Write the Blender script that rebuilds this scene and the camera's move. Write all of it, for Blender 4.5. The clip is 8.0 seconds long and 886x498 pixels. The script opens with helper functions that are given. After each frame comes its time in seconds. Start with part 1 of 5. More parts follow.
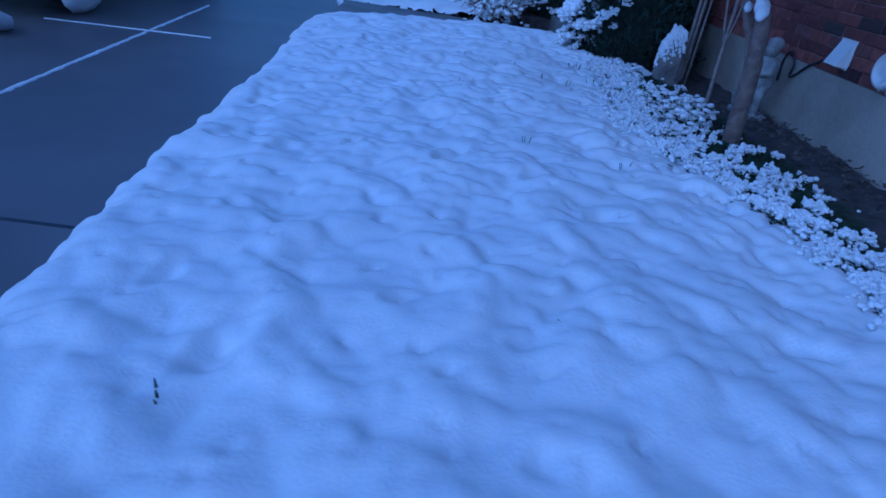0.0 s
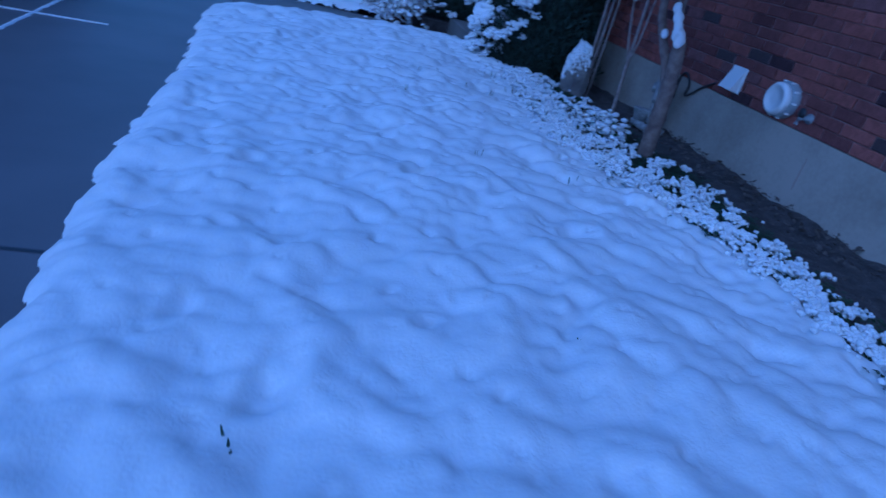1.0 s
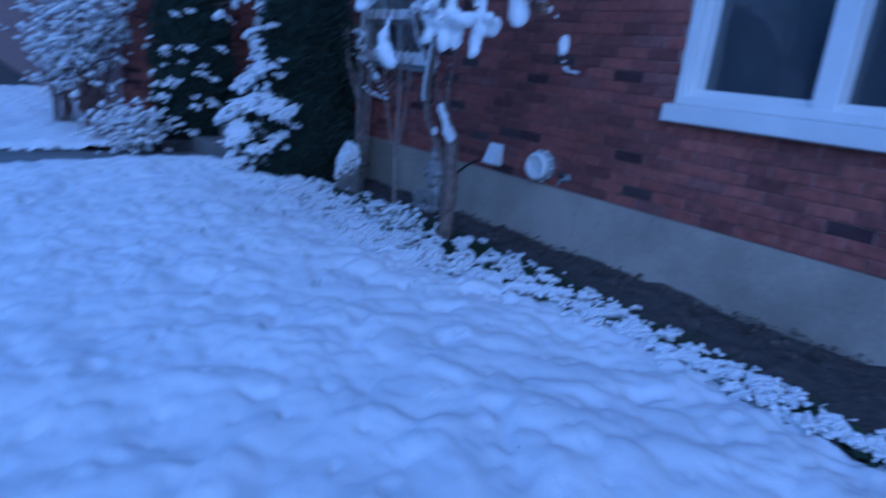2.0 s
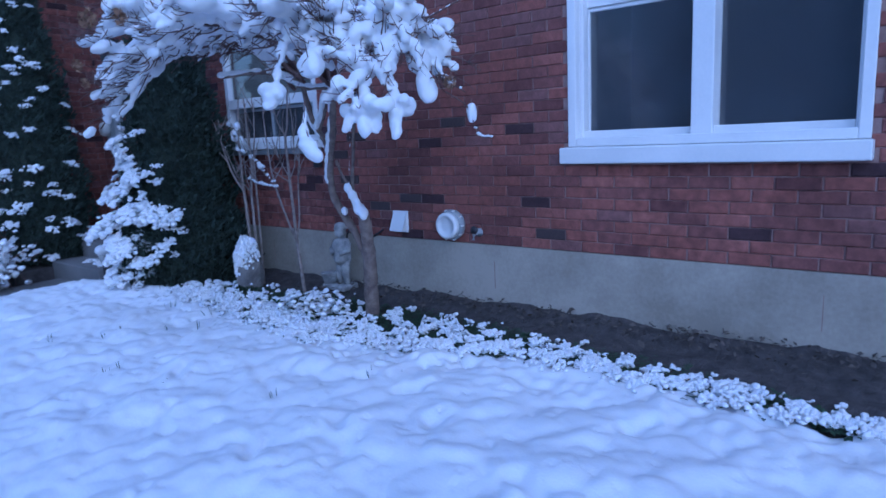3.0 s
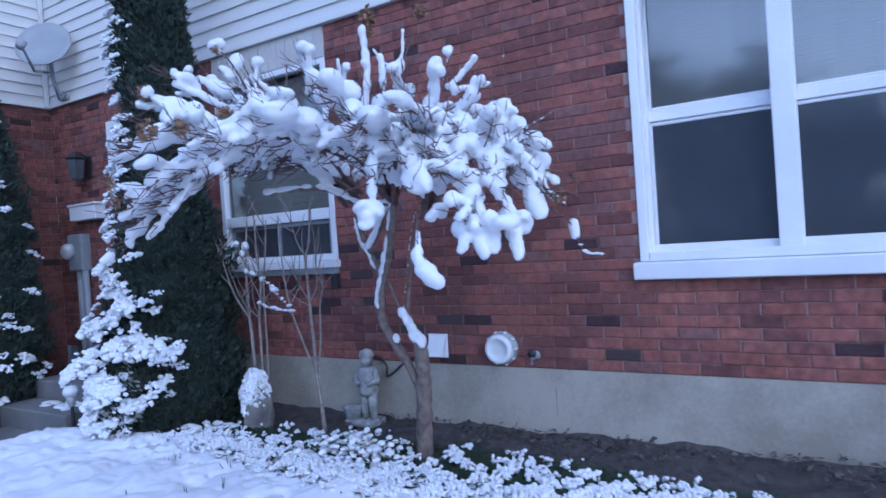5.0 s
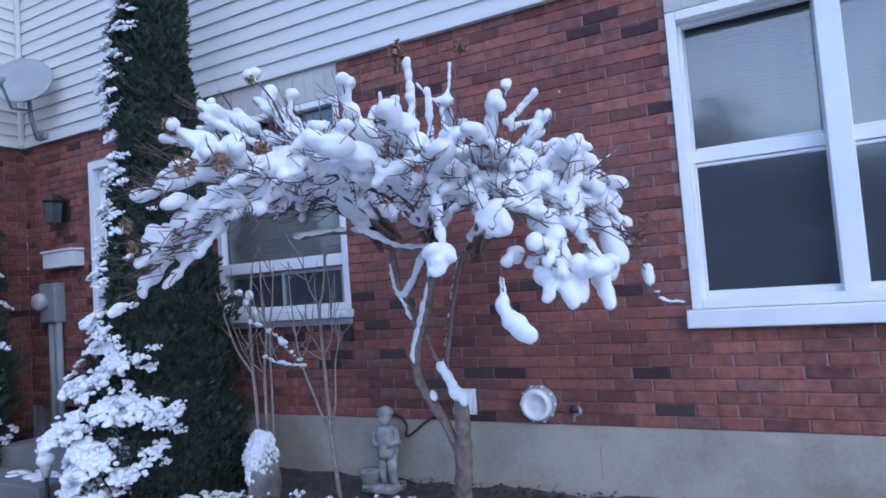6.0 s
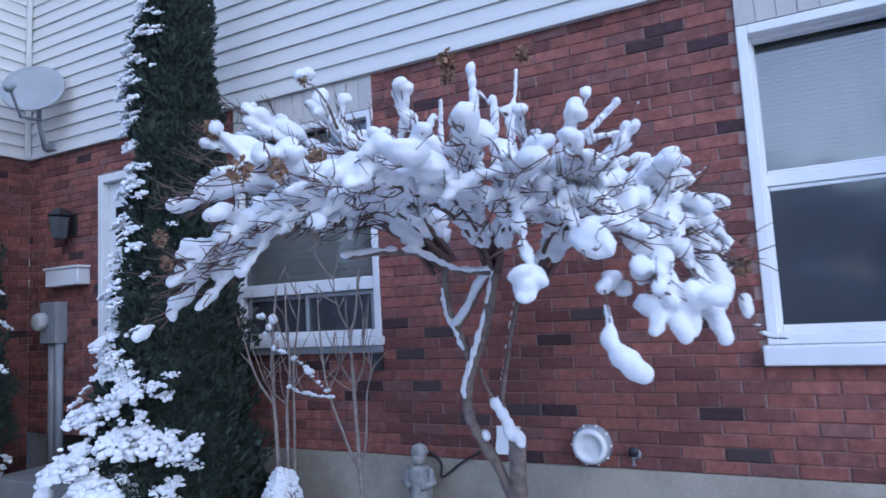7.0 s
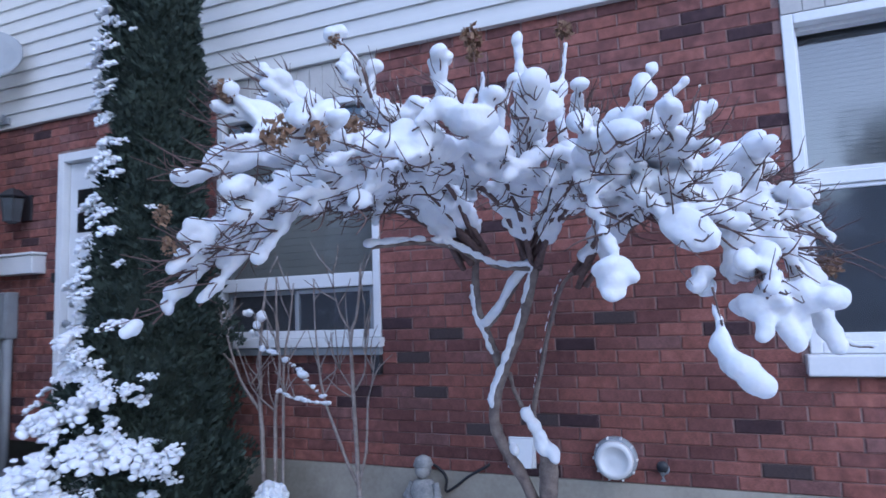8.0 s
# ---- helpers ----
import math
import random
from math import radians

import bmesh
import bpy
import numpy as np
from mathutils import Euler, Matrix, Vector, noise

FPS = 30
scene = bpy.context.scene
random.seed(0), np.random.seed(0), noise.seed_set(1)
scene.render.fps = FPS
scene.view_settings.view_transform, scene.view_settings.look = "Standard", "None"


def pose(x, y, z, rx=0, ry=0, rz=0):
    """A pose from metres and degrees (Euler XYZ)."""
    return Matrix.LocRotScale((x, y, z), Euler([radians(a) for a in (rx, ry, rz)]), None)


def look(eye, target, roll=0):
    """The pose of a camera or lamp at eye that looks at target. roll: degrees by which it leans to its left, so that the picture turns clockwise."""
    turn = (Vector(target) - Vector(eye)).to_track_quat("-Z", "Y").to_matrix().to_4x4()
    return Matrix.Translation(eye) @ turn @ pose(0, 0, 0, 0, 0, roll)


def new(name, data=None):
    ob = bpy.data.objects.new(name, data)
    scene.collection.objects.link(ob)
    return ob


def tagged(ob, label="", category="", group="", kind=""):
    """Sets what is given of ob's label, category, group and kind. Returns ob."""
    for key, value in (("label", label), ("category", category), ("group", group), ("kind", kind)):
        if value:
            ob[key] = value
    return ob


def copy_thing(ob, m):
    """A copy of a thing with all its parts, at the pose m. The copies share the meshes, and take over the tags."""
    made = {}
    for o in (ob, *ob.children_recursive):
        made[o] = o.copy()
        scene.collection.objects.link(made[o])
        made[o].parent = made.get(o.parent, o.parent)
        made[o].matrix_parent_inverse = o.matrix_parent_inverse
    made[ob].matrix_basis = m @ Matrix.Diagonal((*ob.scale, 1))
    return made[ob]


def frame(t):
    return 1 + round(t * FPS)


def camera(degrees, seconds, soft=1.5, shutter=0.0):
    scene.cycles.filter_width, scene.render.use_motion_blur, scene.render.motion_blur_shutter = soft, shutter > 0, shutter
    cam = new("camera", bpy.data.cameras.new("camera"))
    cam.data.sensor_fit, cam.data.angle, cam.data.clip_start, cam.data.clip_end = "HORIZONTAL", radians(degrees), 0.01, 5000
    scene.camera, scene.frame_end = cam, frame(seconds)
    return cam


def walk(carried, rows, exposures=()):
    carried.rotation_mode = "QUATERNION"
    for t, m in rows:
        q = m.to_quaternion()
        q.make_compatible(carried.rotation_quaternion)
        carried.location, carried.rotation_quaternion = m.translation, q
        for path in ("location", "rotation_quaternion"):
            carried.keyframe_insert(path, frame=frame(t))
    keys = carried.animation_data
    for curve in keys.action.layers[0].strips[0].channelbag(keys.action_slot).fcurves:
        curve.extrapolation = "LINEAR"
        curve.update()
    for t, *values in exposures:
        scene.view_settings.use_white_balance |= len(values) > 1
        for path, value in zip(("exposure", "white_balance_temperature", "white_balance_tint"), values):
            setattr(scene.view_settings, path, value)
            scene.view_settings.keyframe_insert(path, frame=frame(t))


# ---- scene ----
cam = camera(70.0, 8.0, soft=1.6, shutter=0.5)
PATH = [
    (0, (-0.026, 0.0, 0.994), (0.105, 1.768, 0.068), 9.4),
    (0.5, (-0.302, -0.011, 1.008), (0.011, 1.745, 0.103), 13.1),
    (1, (-0.501, 0.059, 1.005), (0.054, 1.774, 0.137), 15.0),
    (1.5, (-0.722, 0.221, 1.072), (0.074, 1.889, 0.307), 10.1),
    (2, (-0.948, 0.276, 1.18), (0.274, 1.766, 0.644), 6.5),
    (2.2, (-0.986, 0.291, 1.206), (0.36, 1.698, 0.75), 5.1),
    (3.3, (-1.29, 0.671, 1.274), (0.3, 1.834, 0.926), -4.4),
    (3.5, (-1.311, 0.712, 1.276), (0.327, 1.807, 0.93), -3.9),
    (4, (-1.303, 0.972, 1.27), (0.372, 2.032, 1.002), -3.7),
    (4.3, (-1.302, 1.121, 1.296), (0.385, 2.183, 1.132), -3.7),
    (4.4, (-1.308, 1.17, 1.306), (0.385, 2.224, 1.157), -3.5),
    (4.5, (-1.32, 1.234, 1.316), (0.382, 2.278, 1.212), -3.3),
    (5, (-1.386, 1.502, 1.35), (0.323, 2.54, 1.328), -3.9),
    (5.2, (-1.411, 1.621, 1.348), (0.319, 2.625, 1.348), -4.0),
    (6.3, (-1.334, 2.162, 1.412), (0.445, 3.063, 1.559), -4.3),
    (6.5, (-1.312, 2.236, 1.424), (0.468, 3.133, 1.588), -4.1),
    (7, (-1.242, 2.463, 1.408), (0.538, 3.353, 1.607), -3.1),
    (7.5, (-1.133, 2.697, 1.42), (0.651, 3.579, 1.619), -2.1),
    (8, (-1.089, 2.914, 1.405), (0.75, 3.674, 1.607), -1.9),
]
EXPOSE = [(0, -0.2, 3690, 14), (1.5, -0.26, 3590, 14), (2.2, 0.13, 3900, 15), (3.5, 0.78, 4500, 16), (4.5, 0.9, 4630, 16), (5, 1.11, 4930, 16), (6.5, 1.19, 5360, 15), (8, 1.24, 5430, 15)]
walk(cam, [(t, look(eye, target, roll)) for t, eye, target, roll in PATH], EXPOSE)

# ---- light: overcast late afternoon ----
world = bpy.data.worlds.new("overcast")
scene.world = world
world.use_nodes = True
wt = world.node_tree
sky = wt.nodes.new("ShaderNodeTexSky")
sky.sky_type, sky.sun_disc = "NISHITA", False
sky.sun_elevation, sky.sun_rotation = radians(38), radians(-140)
sky.dust_density, sky.air_density, sky.ozone_density = 0.6, 1.0, 2.0
wt.links.new(sky.outputs[0], wt.nodes["Background"].inputs[0])
wt.nodes["Background"].inputs[1].default_value = 0.12
sun = new("sun", bpy.data.lights.new("sun", "SUN"))
sun.data.energy, sun.data.angle, sun.data.color = 0.7, radians(100), (1.0, 0.98, 0.96)
sun.matrix_world = look((-6.4, -5.0, 5.2), (0, 0, 0))


# ---- materials ----
def material(name, base, rough=0.7, metal=0.0, second=None, scale=8.0, bump=0.3, fine=60.0, depth=0.01, spec=0.5):
    """Two-scale noise between two base colours with a fine bump."""
    m = bpy.data.materials.new(name)
    m.use_nodes = True
    n, l = m.node_tree.nodes, m.node_tree.links
    b = n["Principled BSDF"]
    b.inputs["Roughness"].default_value, b.inputs["Metallic"].default_value = rough, metal
    b.inputs["Specular IOR Level"].default_value = spec
    c = n.new("ShaderNodeTexCoord")
    a = n.new("ShaderNodeTexNoise")
    a.inputs["Scale"].default_value, a.inputs["Detail"].default_value = scale, 6.0
    f = n.new("ShaderNodeTexNoise")
    f.inputs["Scale"].default_value, f.inputs["Detail"].default_value = fine, 4.0
    l.new(c.outputs["Object"], a.inputs["Vector"]), l.new(c.outputs["Object"], f.inputs["Vector"])
    s = n.new("ShaderNodeMath")
    s.operation = "MULTIPLY_ADD"
    s.inputs[1].default_value, s.inputs[2].default_value = 0.35, -0.17
    l.new(f.outputs[0], s.inputs[0])
    t = n.new("ShaderNodeMath")
    t.operation = "ADD"
    l.new(a.outputs[0], t.inputs[0]), l.new(s.outputs[0], t.inputs[1])
    r = n.new("ShaderNodeValToRGB")
    r.color_ramp.elements[0].position, r.color_ramp.elements[1].position = 0.32, 0.68
    r.color_ramp.elements[0].color = (*(second or [v * 0.8 for v in base]), 1)
    r.color_ramp.elements[1].color = (*base, 1)
    l.new(t.outputs[0], r.inputs[0]), l.new(r.outputs[0], b.inputs["Base Color"])
    if bump:
        p = n.new("ShaderNodeBump")
        p.inputs["Strength"].default_value, p.inputs["Distance"].default_value = bump, depth
        l.new(t.outputs[0], p.inputs["Height"]), l.new(p.outputs[0], b.inputs["Normal"])
    return m


def brick_material(name, per_object):
    """Red clay brick: each brick its own shade, one in twelve burnt dark, worn and sooty in patches."""
    m = material(name, (0.285, 0.116, 0.098), 0.9, second=(0.18, 0.076, 0.068), scale=14, bump=0.6, fine=140, depth=0.004, spec=0.25)
    n, l = m.node_tree.nodes, m.node_tree.links
    if per_object:
        pick = n.new("ShaderNodeObjectInfo").outputs["Random"]
    else:
        pick = n.new("ShaderNodeNewGeometry").outputs["Random Per Island"]
    r = n.new("ShaderNodeValToRGB")
    r.color_ramp.interpolation = "CONSTANT"
    tones = [(0.0, (0.26, 0.36, 0.46)), (0.042, (0.6, 0.62, 0.66)), (0.16, (0.8, 0.82, 0.84)), (0.45, (1.0, 0.95, 0.9)), (0.72, (1.12, 1.1, 1.05)), (0.9, (0.82, 0.98, 1.05))]
    r.color_ramp.elements[0].color = (*tones[0][1], 1)
    r.color_ramp.elements[1].position, r.color_ramp.elements[1].color = tones[1][0], (*tones[1][1], 1)
    for at, tone in tones[2:]:
        r.color_ramp.elements.new(at).color = (*tone, 1)
    l.new(pick, r.inputs[0])
    x = n.new("ShaderNodeMix")
    x.data_type, x.blend_type = "RGBA", "MULTIPLY"
    x.inputs[0].default_value = 1.0
    ramp = next(k for k in n if k.type == "VALTORGB" and k != r)
    l.new(ramp.outputs[0], x.inputs[6]), l.new(r.outputs[0], x.inputs[7])
    here = n.new("ShaderNodeNewGeometry")
    worn = []
    for size in (1.7, 23.0):
        k = n.new("ShaderNodeTexNoise")
        k.inputs["Scale"].default_value, k.inputs["Detail"].default_value = size, 5.0
        l.new(here.outputs["Position"], k.inputs["Vector"])
        g = n.new("ShaderNodeMapRange")
        g.inputs["From Min"].default_value, g.inputs["From Max"].default_value = 0.3, 0.7
        g.inputs["To Min"].default_value, g.inputs["To Max"].default_value = 0.78, 1.2
        l.new(k.outputs[0], g.inputs["Value"])
        worn.append(g)
    both = n.new("ShaderNodeMath")
    both.operation = "MULTIPLY"
    l.new(worn[0].outputs[0], both.inputs[0]), l.new(worn[1].outputs[0], both.inputs[1])
    y = n.new("ShaderNodeMix")
    y.data_type, y.blend_type = "RGBA", "MULTIPLY"
    y.inputs[0].default_value = 1.0
    l.new(x.outputs[2], y.inputs[6]), l.new(both.outputs[0], y.inputs[7])
    l.new(y.outputs[2], n["Principled BSDF"].inputs["Base Color"])
    return m


def glass_material(name, ior=2.35):
    m = bpy.data.materials.new(name)
    m.use_nodes = True
    n, l = m.node_tree.nodes, m.node_tree.links
    n.remove(n["Principled BSDF"])
    clear, shine, mix, fres = n.new("ShaderNodeBsdfTransparent"), n.new("ShaderNodeBsdfGlossy"), n.new("ShaderNodeMixShader"), n.new("ShaderNodeFresnel")
    clear.inputs[0].default_value = (0.72, 0.78, 0.8, 1)
    shine.inputs["Roughness"].default_value = 0.07
    fres.inputs[0].default_value = ior
    l.new(fres.outputs[0], mix.inputs[0]), l.new(clear.outputs[0], mix.inputs[1]), l.new(shine.outputs[0], mix.inputs[2])
    l.new(mix.outputs[0], n["Material Output"].inputs[0])
    return m


def screen_material(name):
    """Fine grey insect mesh: mostly holes."""
    m = bpy.data.materials.new(name)
    m.use_nodes = True
    n, l = m.node_tree.nodes, m.node_tree.links
    b = n["Principled BSDF"]
    b.inputs["Base Color"].default_value, b.inputs["Roughness"].default_value = (0.25, 0.28, 0.33, 1), 0.8
    c, w, h, k, r = n.new("ShaderNodeTexCoord"), n.new("ShaderNodeTexWave"), n.new("ShaderNodeTexWave"), n.new("ShaderNodeMath"), n.new("ShaderNodeMath")
    for t, axis in ((w, "Y"), (h, "Z")):
        t.bands_direction = axis
        t.inputs["Scale"].default_value = 45.0
        l.new(c.outputs["Object"], t.inputs["Vector"])
    k.operation, r.operation = "ADD", "MULTIPLY"
    r.inputs[1].default_value = 0.17
    clear, mix = n.new("ShaderNodeBsdfTransparent"), n.new("ShaderNodeMixShader")
    l.new(w.outputs["Fac"], k.inputs[0]), l.new(h.outputs["Fac"], k.inputs[1]), l.new(k.outputs[0], r.inputs[0])
    l.new(r.outputs[0], mix.inputs[0]), l.new(clear.outputs[0], mix.inputs[1]), l.new(b.outputs[0], mix.inputs[2])
    l.new(mix.outputs[0], n["Material Output"].inputs[0])
    return m


SCREEN = screen_material("insect_screen")
SNOW = material("snow", (0.79, 0.795, 0.81), 0.6, second=(0.735, 0.745, 0.77), scale=5, bump=0.35, fine=90, depth=0.012, spec=0.3)
SNOW.node_tree.nodes["Principled BSDF"].inputs["Subsurface Weight"].default_value = 0.25
SNOW.node_tree.nodes["Principled BSDF"].inputs["Subsurface Radius"].default_value = (0.012, 0.014, 0.018)
BRICK, BRICKS = brick_material("brick_single", True), brick_material("brick_field", False)
BURNT = material("burnt_brick", (0.085, 0.06, 0.058), 0.85, second=(0.05, 0.036, 0.038), scale=14, bump=0.6, fine=140, depth=0.004, spec=0.3)
MORTAR = material("mortar", (0.34, 0.235, 0.215), 0.95, second=(0.2, 0.125, 0.11), scale=9, fine=120)
CONCRETE = material("foundation_concrete", (0.43, 0.39, 0.325), 0.9, second=(0.28, 0.25, 0.205), scale=2.2, bump=0.25, fine=45, depth=0.006)
PAVING = material("walk_concrete", (0.2, 0.195, 0.19), 0.65, second=(0.13, 0.13, 0.13), scale=3, bump=0.2, fine=70, depth=0.004)
WET = material("wet_driveway", (0.15, 0.14, 0.145), 0.46, second=(0.105, 0.098, 0.102), scale=1.4, bump=0.25, fine=160, depth=0.003)
SOIL = material("soil", (0.085, 0.074, 0.07), 0.95, second=(0.038, 0.033, 0.032), scale=14, bump=0.9, fine=70, depth=0.03)
LEAF = material("groundcover_leaf", (0.035, 0.07, 0.03), 0.55, second=(0.015, 0.035, 0.018), scale=9, bump=0.1)
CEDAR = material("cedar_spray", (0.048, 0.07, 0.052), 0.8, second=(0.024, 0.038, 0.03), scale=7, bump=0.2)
# darker copy of the cedar green: shade between the sprays put into colour
SHADE = material("cedar_inner_shade", (0.03, 0.042, 0.03), 0.95, scale=12)
BARK = material("grey_bark", (0.24, 0.19, 0.16), 0.9, second=(0.12, 0.09, 0.08), scale=22, bump=0.8, fine=120, depth=0.008)
TWIG = material("dark_twig", (0.16, 0.1, 0.085), 0.85, second=(0.09, 0.055, 0.05), scale=30, bump=0.3)
STEM = material("pale_stem", (0.33, 0.28, 0.25), 0.85, second=(0.2, 0.16, 0.14), scale=25, bump=0.3)
PETAL = material("dried_petal", (0.3, 0.19, 0.12), 0.9, second=(0.18, 0.1, 0.06), scale=40, bump=0.2)
LITTER = material("dead_leaf", (0.12, 0.1, 0.085), 0.9, second=(0.06, 0.05, 0.042), scale=30, bump=0.2)
VINYL = material("white_vinyl", (0.8, 0.8, 0.8), 0.4, second=(0.72, 0.73, 0.74), scale=3, bump=0.05)
SIDING = material("cream_siding", (0.67, 0.66, 0.635), 0.55, second=(0.61, 0.605, 0.585), scale=2, bump=0.08, fine=90, depth=0.002)
PANEL = material("beige_panel", (0.55, 0.53, 0.5), 0.65, second=(0.46, 0.44, 0.42), scale=5, bump=0.1)
GLASS = glass_material("window_glass")
ROOM = material("dim_room", (0.34, 0.33, 0.32), 0.9, scale=2, bump=0)
BLIND = material("blind_slat", (0.46, 0.46, 0.46), 0.6, scale=4, bump=0)
STEEL = material("grey_box", (0.3, 0.32, 0.34), 0.5, second=(0.24, 0.26, 0.28), scale=6, bump=0.08)
BLACK = material("black_metal", (0.03, 0.03, 0.035), 0.45, scale=9, bump=0.1)
RUBBER = material("black_rubber", (0.02, 0.02, 0.022), 0.8, scale=40, bump=0.4)
DISH = material("dish_grey", (0.33, 0.35, 0.37), 0.5, second=(0.28, 0.3, 0.32), scale=5, bump=0.05)
STONE = material("cast_stone", (0.4, 0.39, 0.37), 0.9, second=(0.2, 0.2, 0.2), scale=16, bump=0.5, fine=80)
ROCK = material("boulder", (0.26, 0.24, 0.22), 0.9, second=(0.13, 0.12, 0.12), scale=7, bump=0.9, fine=40, depth=0.03)
DOOR = material("white_door", (0.76, 0.77, 0.78), 0.42, second=(0.7, 0.71, 0.72), scale=2, bump=0.04)
FARLEAF = material("far_foliage", (0.62, 0.64, 0.68), 0.9, second=(0.22, 0.23, 0.25), scale=0.8, bump=0)
ROOFING = material("roof_snow", (0.8, 0.81, 0.84), 0.7, scale=1.5)
CARPAINT = material("dark_car_paint", (0.03, 0.035, 0.045), 0.25, scale=2, bump=0)
SMOKED = material("smoked_glass", (0.1, 0.11, 0.12), 0.25, scale=9, bump=0)
LAMPGLASS = material("frosted_plastic", (0.55, 0.56, 0.55), 0.35, scale=9, bump=0)


# ---- helpers for meshes ----
def make(name, verts, faces, mat, parent=None, label="", smooth=False, kind=""):
    me = bpy.data.meshes.new(name)
    me.from_pydata([tuple(v) for v in verts], [], [tuple(f) for f in faces])
    me.materials.append(mat)
    if smooth:
        me.polygons.foreach_set("use_smooth", [True] * len(me.polygons))
    me.update()
    ob = new(name, me)
    if parent:
        ob.parent = parent
        if not parent.parent:
            ob.matrix_parent_inverse = parent.matrix_basis.inverted()
    return tagged(ob, label, kind=kind)


def thing(name, at, label, category, group=""):
    ob = new(name)
    ob.empty_display_size = 0.1
    ob.matrix_basis = Matrix.Translation(at)
    return tagged(ob, label, category, group)


class Heap:
    """Gathers verts and faces of one mesh."""
    def __init__(self):
        self.v, self.f = [], []

    def add(self, verts, faces):
        k = len(self.v)
        self.v.extend(tuple(p) for p in verts)
        self.f.extend(tuple(i + k for i in f) for f in faces)
        return self


def box(x0, x1, y0, y1, z0, z1, bev=0.0):
    """A box, with chamfered edges when bev is given."""
    if not bev:
        v = [(x, y, z) for x in (x0, x1) for y in (y0, y1) for z in (z0, z1)]
        return v, [(0, 1, 3, 2), (4, 6, 7, 5), (0, 4, 5, 1), (2, 3, 7, 6), (0, 2, 6, 4), (1, 5, 7, 3)]
    bm = bmesh.new()
    bmesh.ops.create_cube(bm, size=1.0)
    for p in bm.verts:
        p.co = Vector(((x0 + x1) / 2 + p.co.x * (x1 - x0), (y0 + y1) / 2 + p.co.y * (y1 - y0), (z0 + z1) / 2 + p.co.z * (z1 - z0)))
    bmesh.ops.bevel(bm, geom=bm.edges[:], offset=bev, segments=2, affect="EDGES", profile=0.5)
    bm.verts.index_update()
    out = [p.co[:] for p in bm.verts], [[p.index for p in f.verts] for f in bm.faces]
    bm.free()
    return out


def tube(points, radii, sides=7, flat=1.0):
    """A swept round bar through points, closed at its ends."""
    pts = [Vector(p) for p in points]
    v, f = [], []
    for i, p in enumerate(pts):
        d = (pts[min(i + 1, len(pts) - 1)] - pts[max(i - 1, 0)]).normalized()
        a = d.cross(Vector((0, 0, 1)) if abs(d.z) < 0.95 else Vector((1, 0, 0))).normalized()
        b = a.cross(d).normalized()
        r = radii[i] if hasattr(radii, "__len__") else radii
        for k in range(sides):
            w = 2 * math.pi * k / sides
            v.append(p + a * (math.cos(w) * r) + b * (math.sin(w) * r * flat))
    for i in range(len(pts) - 1):
        for k in range(sides):
            q = (k + 1) % sides
            f.append((i * sides + k, i * sides + q, (i + 1) * sides + q, (i + 1) * sides + k))
    f.append(tuple(range(sides))[::-1])
    f.append(tuple(range((len(pts) - 1) * sides, len(pts) * sides)))
    return v, f


def turned(profile, sides=24, centre=(0, 0, 0), axis="z"):
    """A body of revolution from (radius, height) pairs."""
    v, f = [], []
    for r, h in profile:
        for k in range(sides):
            w = 2 * math.pi * k / sides
            c, s = r * math.cos(w), r * math.sin(w)
            v.append((centre[0] + c, centre[1] + s, centre[2] + h) if axis == "z" else (centre[0] + h, centre[1] + c, centre[2] + s))
    for i in range(len(profile) - 1):
        for k in range(sides):
            q = (k + 1) % sides
            f.append((i * sides + k, i * sides + q, (i + 1) * sides + q, (i + 1) * sides + k))
    f.append(tuple(range(sides))[::-1])
    f.append(tuple(range((len(profile) - 1) * sides, len(profile) * sides)))
    return v, f


_bm = bmesh.new()
bmesh.ops.create_icosphere(_bm, subdivisions=2, radius=1.0)
_bm.verts.index_update()
BALL = np.array([p.co[:] for p in _bm.verts])
BALL_F = [tuple(p.index for p in f.verts) for f in _bm.faces]
_bm.free()
_bm = bmesh.new()
bmesh.ops.create_icosphere(_bm, subdivisions=1, radius=1.0)
_bm.verts.index_update()
BEAD = np.array([p.co[:] for p in _bm.verts])
BEAD_F = [tuple(p.index for p in f.verts) for f in _bm.faces]
_bm.free()


def lump(at, size, rng, rough=0.25, low=False):
    """An uneven rounded clod."""
    base = BEAD if low else BALL
    k = rng.normal(size=(5, 3)) * 1.6
    d = 1 + rough * sum(np.sin(base @ q + i) for i, q in enumerate(k)) / 2.5
    return base * d[:, None] * np.array(size) + np.array(at), (BEAD_F if low else BALL_F)


def curve(points, n):
    """Smooth points through a few control points (Catmull-Rom)."""
    p = [np.array(q, float) for q in points]
    p = [2 * p[0] - p[1]] + p + [2 * p[-1] - p[-2]]
    out = []
    m = len(p) - 3
    for i in range(n + 1):
        u = i / n * m
        k = min(int(u), m - 1)
        t = u - k
        a, b, c, d = p[k:k + 4]
        out.append(0.5 * (2 * b + (c - a) * t + (2 * a - 5 * b + 4 * c - d) * t * t + (3 * b - a - 3 * c + d) * t ** 3))
    return out


LATTICE = {}


